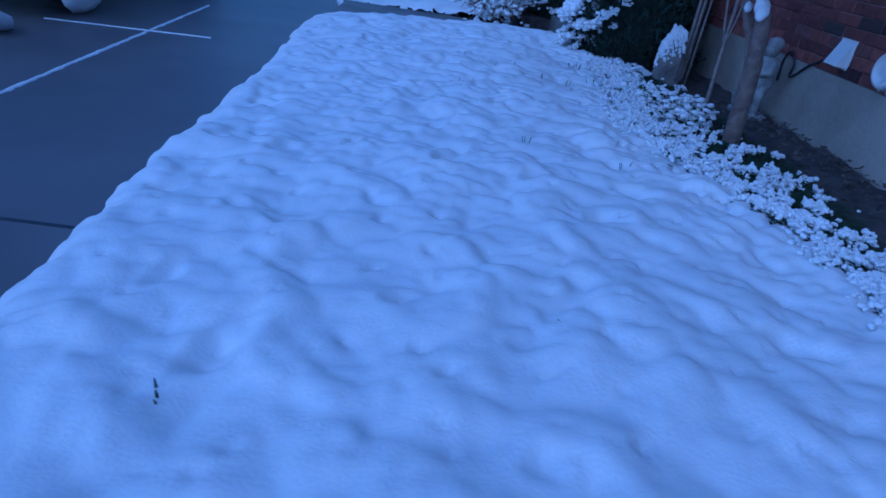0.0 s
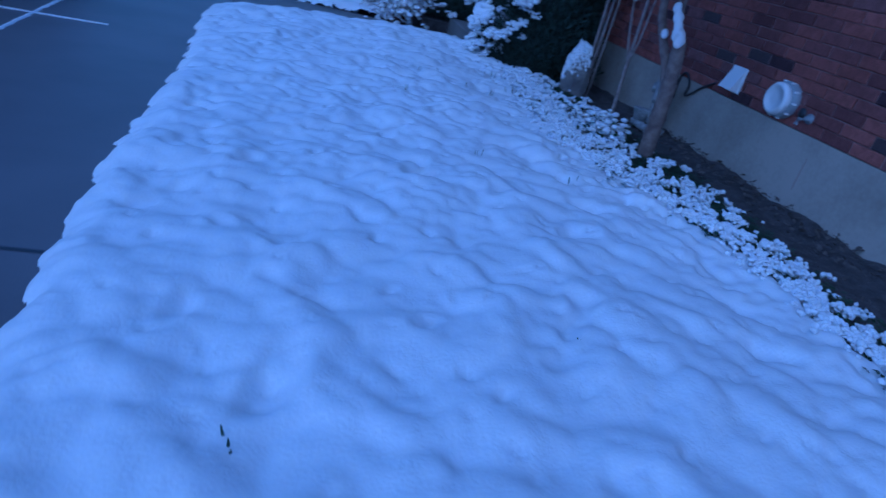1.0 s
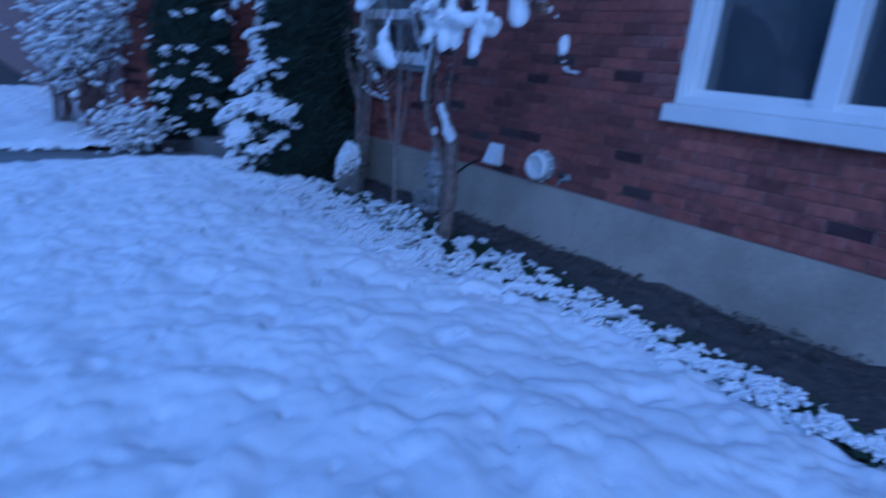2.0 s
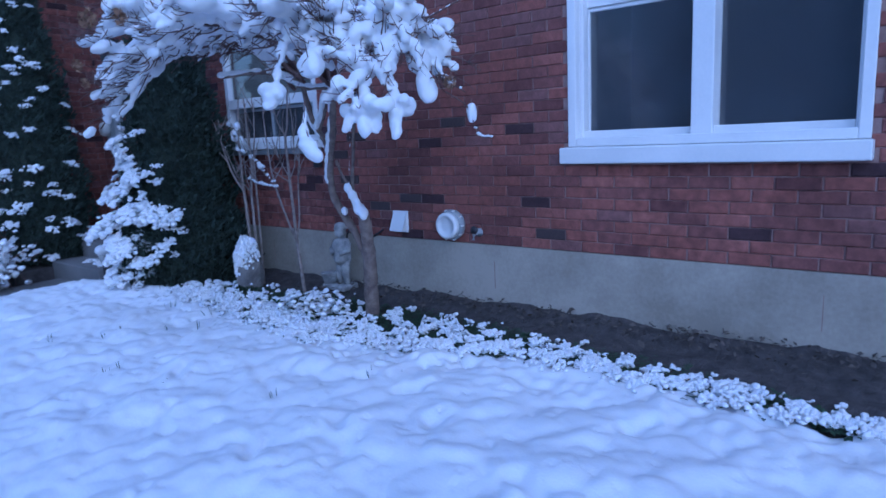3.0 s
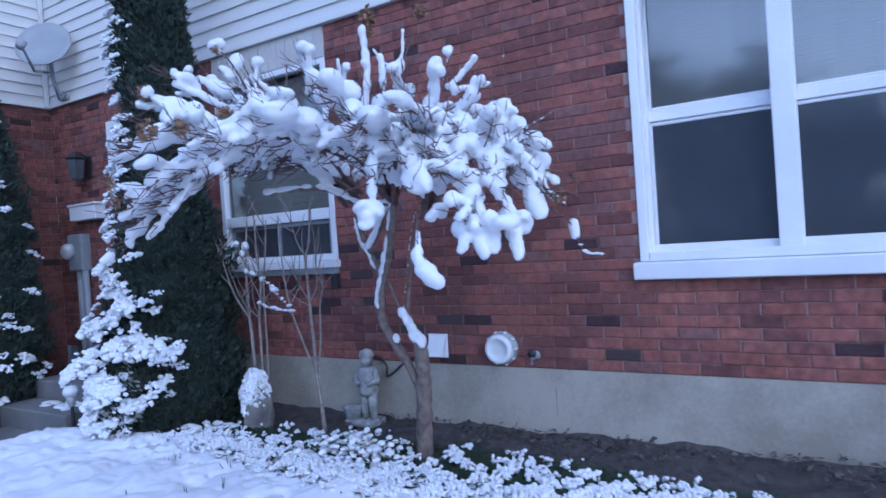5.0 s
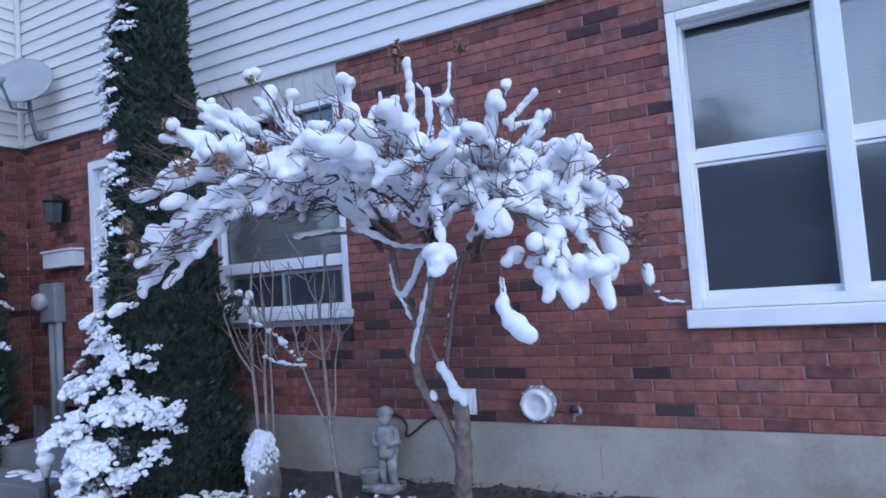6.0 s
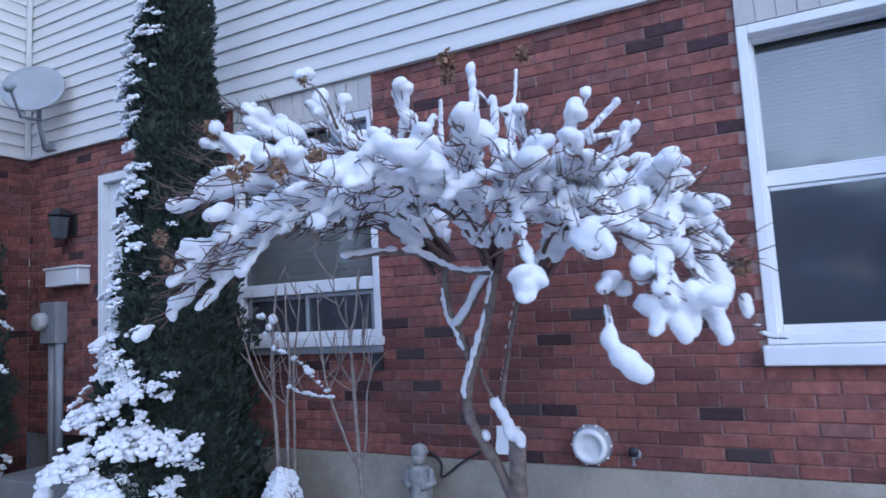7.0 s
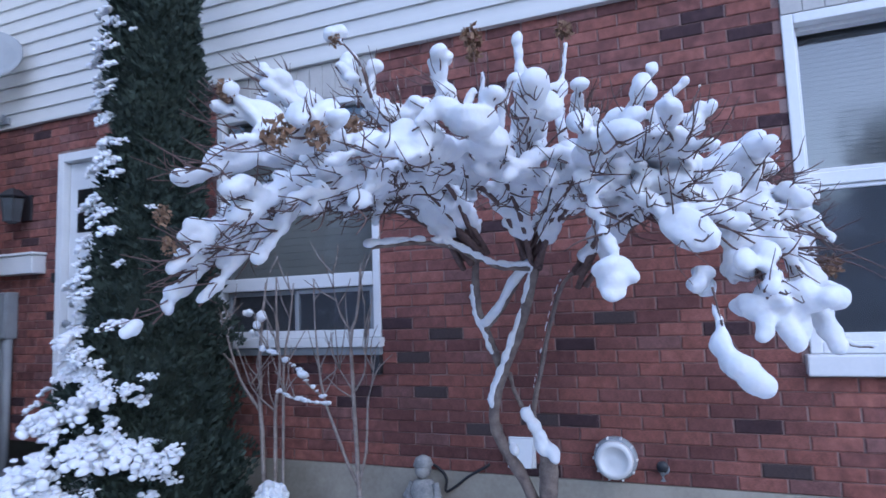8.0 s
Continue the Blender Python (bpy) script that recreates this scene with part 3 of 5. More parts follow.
bars("sash", frame_bars(y0 + 0.06, 5.5, 1.28, 1.595, 0.03, WX + 0.015, WX + 0.04), STEEL, win2, "grey aluminium sash")
bars("sash", frame_bars(5.47, y1 - 0.06, 1.28, 1.595, 0.03, WX + 0.042, WX + 0.065), STEEL, win2, "grey aluminium sash")
pane(y0 + 0.085, 5.48, 1.3, 1.57, WX + 0.03, win2)
pane(5.49, y1 - 0.085, 1.3, 1.57, WX + 0.055, win2)
pane(y0 + 0.05, y1 - 0.05, 1.69, z1 - 0.05, WX + 0.045, win2)
screen(y0 + 0.085, 5.48, 1.3, 1.57, WX + 0.026, win2)
screen(5.49, y1 - 0.085, 1.3, 1.57, WX + 0.05, win2)
bl = thing("window_blind", (WX + 0.16, 5.4, 1.7), "pale closed blind behind the fixed pane", "blind")
bars("slat", [box(WX + 0.085 + 0.002 * (k % 2), WX + 0.09 + 0.002 * (k % 2), y0 + 0.05, y1 - 0.05, 1.66 + k * 0.05, 1.708 + k * 0.05) for k in range(23)], BLIND, bl)
h = room(4.6, 6.4, 0.9, 3.0, WX + 0.245)
tagged(make("back_room", h.v, h.f, ROOM), "dim room behind the slider window", "room", kind="structure")
groove_panel("head_panel", y0, y1, z1 + 0.002, TOPZ - 0.002, win2)

# front door
door = thing("door_1", (WX, 7.4, 0.3), "white panelled entry door with a small dark light, closed", "door")
tagged(door, kind="structure")
y0, y1, z0, z1 = DOORWAY
bars("door_frame", [box(WX - 0.02, WX + 0.1, y0, y0 + 0.07, z0, z1, 0.006), box(WX - 0.02, WX + 0.1, y1 - 0.07, y1, z0, z1, 0.006), box(WX - 0.02, WX + 0.1, y0 + 0.07, y1 - 0.07, z1 - 0.075, z1, 0.006)], VINYL, door)
make("door_leaf", *box(WX + 0.045, WX + 0.09, y0 + 0.075, y1 - 0.075, z0 + 0.03, z1 - 0.08, 0.004), DOOR, door)
for a, b in ((0.12, 0.44), (0.5, 0.82)):
    for s, e in ((0.12, 0.75), (0.85, 1.6)):
        bars("door_panel", frame_bars(y0 + a, y0 + b, z0 + s, z0 + e, 0.03, WX + 0.037, WX + 0.048, 0.004), DOOR, door)
for k in range(3):
    pane(y0 + 0.16 + k * 0.23, y0 + 0.34 + k * 0.23, 2.16, 2.52, WX + 0.041, door)
    make("light_backing", *box(WX + 0.0445, WX + 0.047, y0 + 0.16 + k * 0.23, y0 + 0.34 + k * 0.23, 2.16, 2.52), BLACK, door)
make("knob", *turned([(0.012, 0.0), (0.012, -0.04), (0.03, -0.05), (0.033, -0.07), (0.02, -0.085)], 14, (WX + 0.045, y1 - 0.14, 1.42), "x"), STEEL, door, "brushed steel knob", True)
make("deadbolt", *turned([(0.03, 0.0), (0.03, -0.015), (0.02, -0.025)], 14, (WX + 0.045, y1 - 0.14, 1.58), "x"), STEEL, door, "steel deadbolt", True)
make("threshold", *box(WX - 0.05, WX + 0.12, y0 + 0.075, y1 - 0.075, z0, z0 + 0.025, 0.004), STEEL, door)
H = Heap().add(*box(WX + 0.25, WX + 0.28, y0 - 0.1, y1 + 0.1, z0, z1))
tagged(make("door_backing", H.v, H.f, ROOM), "dark hall behind the door", "wall", kind="structure")
make("doorbell", *box(WX - 0.02, WX + 0.005, y1 + 0.01, y1 + 0.05, 1.76, 1.84, 0.004), BLACK)
tagged(bpy.data.objects["doorbell"], "small black doorbell beside the door", "doorbell")

# ---- fittings on the wall ----
vent = thing("wall_vent", (WX, 3.94, 0.55), "white plastic hooded wall vent on brick", "vent")
make("back_plate", *box(WX - 0.012, WX + 0.004, 3.865, 4.02, 0.52, 0.69, 0.004), VINYL, vent)
v = [(WX - 0.012, 3.875, 0.68), (WX - 0.012, 4.01, 0.68), (WX - 0.075, 3.875, 0.535), (WX - 0.075, 4.01, 0.535), (WX - 0.012, 3.875, 0.53), (WX - 0.012, 4.01, 0.53)]
make("hood", v, [(0, 1, 3, 2), (0, 2, 4), (1, 5, 3), (2, 3, 5, 4)], VINYL, vent, "sloping white hood")

rv = thing("round_vent", (WX, 3.42, 0.6), "round white vent cover with snow on its rim", "vent")
make("collar", *turned([(0.112, 0.01), (0.115, -0.02), (0.108, -0.05), (0.1, -0.055)], 28, (WX, 3.425, 0.605), "x"), DISH, rv, "scalloped grey collar", True)
make("cap", *turned([(0.098, -0.05), (0.098, -0.085), (0.088, -0.096), (0.07, -0.098), (0.068, -0.093), (0.02, -0.094)], 28, (WX, 3.425, 0.605), "x"), VINYL, rv, "white flat cap", True)
for k in range(10):
    w = 2 * math.pi * k / 10
    make("tab", *box(WX - 0.052, WX - 0.02, 3.425 + 0.112 * math.cos(w) - 0.006, 3.425 + 0.112 * math.cos(w) + 0.006, 0.605 + 0.112 * math.sin(w) - 0.006, 0.605 + 0.112 * math.sin(w) + 0.006, 0.003), VINYL, rv)

tap = thing("hose_tap", (WX, 3.18, 0.55), "small metal garden tap on the brick", "tap")
make("flange", *turned([(0.03, 0.005), (0.03, -0.01), (0.014, -0.014), (0.014, -0.06)], 14, (WX, 3.185, 0.56), "x"), STEEL, tap, "", True)
make("spout", *tube([(WX - 0.05, 3.185, 0.56), (WX - 0.075, 3.185, 0.55), (WX - 0.085, 3.185, 0.515)], [0.013, 0.013, 0.015], 8), STEEL, tap, "", True)
make("handle", *turned([(0.006, 0.0), (0.03, -0.004), (0.03, -0.014), (0.006, -0.018)], 10, (WX - 0.062, 3.185, 0.585), "x"), BLACK, tap, "dark round handle", True)

pts = [(WX - 0.012, 4.56, 0.3), (WX - 0.014, 4.57, 0.44), (WX - 0.014, 4.524, 0.51), (WX - 0.016, 4.451, 0.485), (WX - 0.02, 4.409, 0.433), (WX - 0.02, 4.415, 0.361), (WX - 0.016, 4.354, 0.39), (WX - 0.014, 4.267, 0.456), (WX - 0.012, 4.162, 0.513), (WX - 0.006, 4.14, 0.53)]
tagged(make("cable", *tube(curve(pts, 40), 0.0085, 6), BLACK, smooth=True), "black cable hanging on the foundation", "cable")

mail = thing("mailbox", (WX, 8.2, 1.86), "white wall mailbox beside the entry door", "mailbox")
make("body", *box(WX - 0.12, WX + 0.003, 7.96, 8.44, 1.84, 1.99, 0.008), VINYL, mail)
make("lid", *box(WX - 0.135, WX - 0.001, 7.945, 8.455, 1.992, 2.015, 0.006), VINYL, mail)

meter = thing("electric_meter", (WX, 8.4, 1.3), "grey electric meter box with conduits down the brick", "meter")
make("body", *box(WX - 0.1, WX + 0.003, 8.285, 8.54, 1.31, 1.7, 0.012), STEEL, meter)
make("lid", *box(WX - 0.112, WX - 0.101, 8.295, 8.53, 1.32, 1.69, 0.004), STEEL, meter)
make("dial_cover", *turned([(0.085, 0.0), (0.085, -0.05), (0.07, -0.075), (0.03, -0.082)], 18, (WX - 0.112, 8.475, 1.52), "x"), LAMPGLASS, meter, "round glass dial", True)
for y, r in ((8.33, 0.036), (8.44, 0.032)):
    make("conduit", *tube([(WX - 0.05, y, 1.31), (WX - 0.05, y, 0.05)], r, 12), STEEL, meter, "", True)

lan = thing("wall_lantern", (WX, 8.21, 2.4), "black outdoor wall lantern, unlit", "lamp")
make("back_plate", *box(WX - 0.02, WX + 0.003, 8.14, 8.26, 2.3, 2.52, 0.005), BLACK, lan)
make("arm", *tube([(WX - 0.01, 8.2, 2.5), (WX - 0.09, 8.2, 2.55), (WX - 0.14, 8.2, 2.53)], 0.012, 8), BLACK, lan, "", True)
make("roof", *turned([(0.02, 0.06), (0.05, 0.04), (0.11, -0.01), (0.105, -0.02)], 6, (WX - 0.14, 8.2, 2.5)), BLACK, lan)
make("glass_body", *turned([(0.085, 0.0), (0.06, -0.19), (0.03, -0.21)], 6, (WX - 0.14, 8.2, 2.47)), SMOKED, lan, "smoked lantern glass")
for k in range(6):
    w = 2 * math.pi * k / 6
    c, s = math.cos(w), math.sin(w)
    make("bar", *tube([(WX - 0.14 + 0.09 * c, 8.2 + 0.09 * s, 2.48), (WX - 0.14 + 0.064 * c, 8.2 + 0.064 * s, 2.28)], 0.006, 4), BLACK, lan)

dish = thing("satellite_dish", (WX - 0.1, 8.8, 3.25), "grey satellite dish on a wall mast", "satellite dish")
dv, df = turned([(0.02, 0.0), (0.12, 0.01), (0.2, 0.03), (0.27, 0.06), (0.275, 0.052), (0.2, 0.018), (0.1, -0.004)], 28)
dm = look((2.22, 8.38, 3.67), (1.2, 7.6, 4.2)) @ Matrix.Rotation(math.pi, 4, "X")
make("reflector", [dm @ Vector(p) for p in dv], df, DISH, dish, "", True)
make("mast", *tube([(WX - 0.04, 8.5, 3.25), (2.38, 8.48, 3.17), (2.3, 8.44, 3.37), (2.26, 8.4, 3.65)], 0.022, 8), STEEL, dish, "", True)
make("foot", *box(WX - 0.06, WX - 0.033, 8.42, 8.58, 3.17, 3.23, 0.004), STEEL, dish)
make("feed_arm", *tube([(2.29, 8.42, 3.42), (2.05, 8.3, 3.37), (1.85, 8.12, 3.55)], 0.015, 8), STEEL, dish, "", True)
make("feed_horn", *tube([(1.83, 8.1, 3.53), (1.9, 8.16, 3.59)], [0.04, 0.03], 10), DISH, dish, "", True)

mat_ = tagged(make("doormat", *box(2.02, 2.44, 7.0, 7.75, 0.3, 0.318, 0.005), RUBBER), "black rubber doormat on the porch", "doormat")


# ---- the snow-laden hydrangea tree ----
rt = np.random.RandomState(21)


def gnarled(pts, r0, r1, seed, knots=0.12):
    """Radii of a limb that swells at its knots."""
    rng = np.random.RandomState(seed)
    n = len(pts)
    return [(r0 + (r1 - r0) * i / (n - 1)) * (1 + knots * rng.normal()) for i in range(n)]


tree = thing("hydrangea_tree", (1.85, 3.68, 0.03), "leafless tree hydrangea arching under thick clumps of snow", "tree")
BASE = [(1.88, 3.72, -0.03), (1.85, 3.69, 0.2), (1.82, 3.655, 0.4), (1.785, 3.628, 0.607), (1.75, 3.612, 0.77)]
LEAN = [(1.83, 3.67, 0.36), (1.81, 3.681, 0.472), (1.774, 3.731, 0.634), (1.738, 3.799, 0.767), (1.701, 3.842, 0.901), (1.665, 3.816, 1.034), (1.629, 3.761, 1.15), (1.592, 3.683, 1.303), (1.556, 3.623, 1.452), (1.52, 3.572, 1.6)]
bp, lp = curve(BASE, 16), curve(LEAN, 40)
make("trunk", *tube(bp, gnarled(bp, 0.055, 0.041, 1, 0.05), 12), BARK, tree, "gnarled grey-brown trunk sawn off at a fork", True)
make("limb", *tube(lp, gnarled(lp, 0.03, 0.021, 2, 0.07), 10), BARK, tree, "", True)
STEMS = [
    ([(1.665, 3.785, 1.14), (1.627, 3.829, 1.293), (1.585, 3.854, 1.396), (1.542, 3.852, 1.538), (1.5, 3.828, 1.65)], 0.021),
    ([(1.61, 3.835, 1.33), (1.587, 3.749, 1.418), (1.553, 3.66, 1.537), (1.52, 3.587, 1.6)], 0.015),
    ([(1.745, 3.63, 0.8), (1.72, 3.664, 0.94), (1.69, 3.61, 1.153), (1.66, 3.549, 1.361), (1.63, 3.469, 1.535), (1.6, 3.339, 1.58)], 0.012),
    ([(1.67, 3.752, 1.131), (1.695, 3.739, 1.043), (1.72, 3.703, 0.955), (1.74, 3.64, 0.83)], 0.01),
    ([(1.5, 3.828, 1.63), (1.4, 3.878, 1.677), (1.3, 4.004, 1.7), (1.15, 4.15, 1.68)], 0.012),
    ([(1.5, 3.593, 1.579), (1.433, 3.701, 1.587), (1.367, 3.768, 1.625), (1.3, 3.878, 1.687)], 0.01),
]
for k, (pts, r) in enumerate(STEMS):
    c = curve(pts, 18)
    make("limb", *tube(c, gnarled(c, r, r * 0.75, 3 + k, 0.08), 8), BARK, tree, "", True)

SNOWH, TWIGH = Heap(), Heap()


def lobe(at, d, long, wide, tall):
    """One pillow of snow lying along the direction d."""
    d = np.array(d, float)
    d = d / (np.linalg.norm(d) + 1e-9)
    s = np.cross(d, (0, 0, 1.0))
    s = s / (np.linalg.norm(s) + 1e-9) if np.linalg.norm(s) > 1e-3 else np.array((1.0, 0, 0))
    u = np.cross(s, d)
    k = rt.normal(size=(4, 3)) * 1.5
    g = 1 + 0.24 * sum(np.sin(BALL @ q + i) for i, q in enumerate(k)) / 2
    b = BALL * g[:, None] * np.array((long, wide, tall))
    SNOWH.add(b[:, :1] * d + b[:, 1:2] * s + b[:, 2:3] * u + np.array(at), BALL_F)


def along(pts, u):
    f = u * (len(pts) - 1)
    j = min(int(f), len(pts) - 2)
    return pts[j] + (pts[j + 1] - pts[j]) * (f - j), pts[j + 1] - pts[j]


def laden(pts, r, start=0.1, fill=0.85, lift=0.62):
    """Snow along a branch: a thin ridge with pillows that swell and pinch, tapering to the tip."""
    length = sum(np.linalg.norm(q - p) for p, q in zip(pts, pts[1:]))
    d = start * length
    while d < length * 0.99:
        u = d / length
        p, t = along(pts, u)
        steep = abs(t[2]) / (np.linalg.norm(t) + 1e-9)
        k = r * rt.uniform(0.55, 1.25) * (1.0 - 0.4 * steep) * (1.0 if u < 0.8 else 1.0 - 1.1 * (u - 0.8))
        step = k * rt.uniform(0.85, 1.5)
        if rt.rand() < fill:
            lobe(p + np.array((rt.normal() * 0.15 * k, rt.normal() * 0.15 * k, k * lift)), t + rt.normal(size=3) * 0.25 * np.linalg.norm(t), k * rt.uniform(1.0, 1.5), k * rt.uniform(0.85, 1.25), k * rt.uniform(0.7, 1.0))
        d += step


def bare_twig(a, b, bow, r):
    pts = curve([a, (a + b) / 2 + bow, b], 6)
    TWIGH.add(*tube(pts, [r * (1 - 0.1 * i) for i in range(7)], 4))
    return pts


def twiglets(p, d, n, reach):
    """Thin bare shoots that bend up and outwards."""
    d = d / (np.linalg.norm(d) + 1e-9)
    for k in range(n):
        e = p + d * reach * rt.uniform(0.4, 1.1) + rt.normal(size=3) * reach * 0.4 + np.array((-0.02, 0, rt.uniform(-0.02, 0.06)))
        c = bare_twig(p, e, rt.normal(size=3) * reach * 0.1 + np.array((0, 0, -0.01)), rt.uniform(0.0026, 0.0042))
        if rt.rand() < 0.5:
            q = c[rt.randint(2, 5)]
            bare_twig(q, q + d * reach * 0.4 + rt.normal(size=3) * reach * 0.22 + np.array((0, 0, 0.02)), rt.normal(size=3) * 0.006, 0.0026)


ROOTS = [np.array((1.5, 3.83, 1.64)), np.array((1.52, 3.58, 1.6)), np.array((1.6, 3.4, 1.57))]
# boughs: tip, rise of the arch above its ends, girth of the snow, number of side shoots
BOUGHS = [
    ((0.65, 4.79, 1.4), 0.2, 0.058, 10), ((0.7, 4.62, 1.46), 0.2, 0.046, 8), ((0.55, 4.61, 1.56), 0.22, 0.055, 10), ((0.75, 4.75, 1.58), 0.2, 0.05, 8), ((0.5, 4.3, 1.7), 0.2, 0.05, 9), ((0.5, 4.51, 1.86), 0.16, 0.055, 7), ((0.55, 4.39, 2.0), 0.13, 0.05, 6),
    ((0.6, 4.47, 2.14), 0.1, 0.045, 5), ((0.75, 4.37, 2.26), 0.06, 0.042, 5), ((1.0, 4.5, 2.36), 0.04, 0.04, 5), ((0.8, 4.09, 2.3), 0.03, 0.05, 5),
    ((1.05, 4.14, 2.32), 0.03, 0.05, 5), ((1.2, 3.85, 2.3), 0.02, 0.052, 4), ((0.62, 4.3, 1.58), 0.22, 0.052, 9), ((0.8, 4.5, 1.72), 0.18, 0.055, 9), ((0.6, 4.1, 1.72), 0.18, 0.052, 9), ((0.85, 4.2, 1.95), 0.12, 0.06, 8), ((0.9, 3.9, 2.1), 0.08, 0.06, 7), ((0.42, 4.05, 1.9), 0.15, 0.052, 7), ((0.5, 3.86, 1.7), 0.16, 0.048, 6),
    ((0.5, 3.69, 1.84), 0.14, 0.052, 6), ((0.6, 3.51, 1.92), 0.1, 0.052, 6), ((0.74, 3.14, 1.5), 0.2, 0.042, 3), ((0.7, 3.1, 1.86), 0.12, 0.05, 6),
    ((0.8, 3.37, 2.08), 0.05, 0.055, 6), ((0.8, 2.92, 1.55), 0.16, 0.05, 5), ((0.9, 2.88, 1.86), 0.1, 0.052, 6), ((1.2, 2.73, 1.84), 0.09, 0.055, 6),
    ((1.3, 2.55, 1.72), 0.14, 0.06, 9), ((1.35, 2.54, 1.5), 0.2, 0.05, 9), ((1.25, 2.59, 1.43), 0.22, 0.046, 8), ((1.05, 2.62, 1.42), 0.24, 0.05, 9), ((0.93, 2.7, 1.4), 0.22, 0.05, 8), ((1.15, 2.55, 1.58), 0.2, 0.05, 8),
    ((1.3, 2.89, 2.04), 0.04, 0.05, 5), ((1.3, 3.24, 2.14), 0.02, 0.05, 5), ((1.1, 2.75, 1.66), 0.16, 0.055, 8), ((1.45, 2.62, 1.6), 0.16, 0.055, 8), ((1.0, 2.95, 1.72), 0.14, 0.05, 7), ((1.6, 2.75, 1.78), 0.1, 0.05, 5), ((1.85, 2.95, 1.75), 0.12, 0.05, 5),
    ((1.9, 3.25, 1.98), 0.05, 0.05, 4), ((2.05, 3.6, 1.9), 0.08, 0.05, 4), ((1.95, 4.1, 1.98), 0.06, 0.05, 4), ((1.6, 4.55, 1.95), 0.1, 0.05, 5),
    ((1.2, 4.85, 1.85), 0.13, 0.055, 6), ((0.95, 4.95, 1.72), 0.16, 0.05, 6), ((1.35, 4.4, 2.2), 0.04, 0.05, 5),
]
for tip, rise, fat, shoots in BOUGHS:
    ti = np.array(tip, float)
    want = 0 if ti[1] > 3.85 else (1 if ti[1] > 3.2 or ti[0] < 1.0 else 2)
    root = ROOTS[want] + rt.normal(size=3) * np.array((0.02, 0.03, 0.03))
    mid = root + (ti - root) * 0.5
    mid[2] = max(mid[2], root[2] + 0.1) + rise
    low = root + (mid - root) * 0.45 + np.array((0, 0, 0.03 + rise * 0.25))
    far = mid + (ti - mid) * 0.55 + np.array((0, 0, rise * 0.3))
    c = curve([root, low, mid, far, ti], 26)
    make("branch", *tube(c, gnarled(c, 0.0135, 0.0035, rt.randint(999), 0.06), 6), TWIG, tree, "", True)
    laden(c, fat * 0.8, 0.14, 0.86)
    out = ti - mid
    out = out / np.linalg.norm(out)
    for k in range(shoots):
        i = rt.randint(9, 24)
        side = np.cross(out, (0, 0, 1.0)) * rt.normal() * 0.75
        reach = rt.uniform(0.16, 0.34) * (1.15 - i / 40)
        e = c[i] + (out * 0.9 + side) * reach + np.array((0, 0, rt.uniform(-0.05, 0.07)))
        s = curve([c[i], (c[i] + e) / 2 + np.array((0, 0, 0.03)) + rt.normal(size=3) * 0.012, e], 10)
        TWIGH.add(*tube(s, [0.0058 - 0.0003 * j for j in range(11)], 5))
        if rt.rand() < 0.8:
            laden(s, fat * rt.uniform(0.55, 0.85), 0.15, 0.85)
        twiglets(s[rt.randint(3, 10)], e - c[i], 3, 0.11)
    for k in range(8):
        i = rt.randint(8, 26)
        twiglets(c[i] + np.array((-0.02, 0, 0.0)), out + np.array((-0.6, 0, -0.1)), 2, 0.15)
    for k in range(2):
        p, t = along(c, rt.uniform(0.45, 0.97))
        lobe(p + np.array((rt.normal() * 0.02, rt.normal() * 0.02, fat * 0.7)), t, fat * rt.uniform(1.2, 2.0), fat * rt.uniform(0.95, 1.3), fat * rt.uniform(0.8, 1.1))

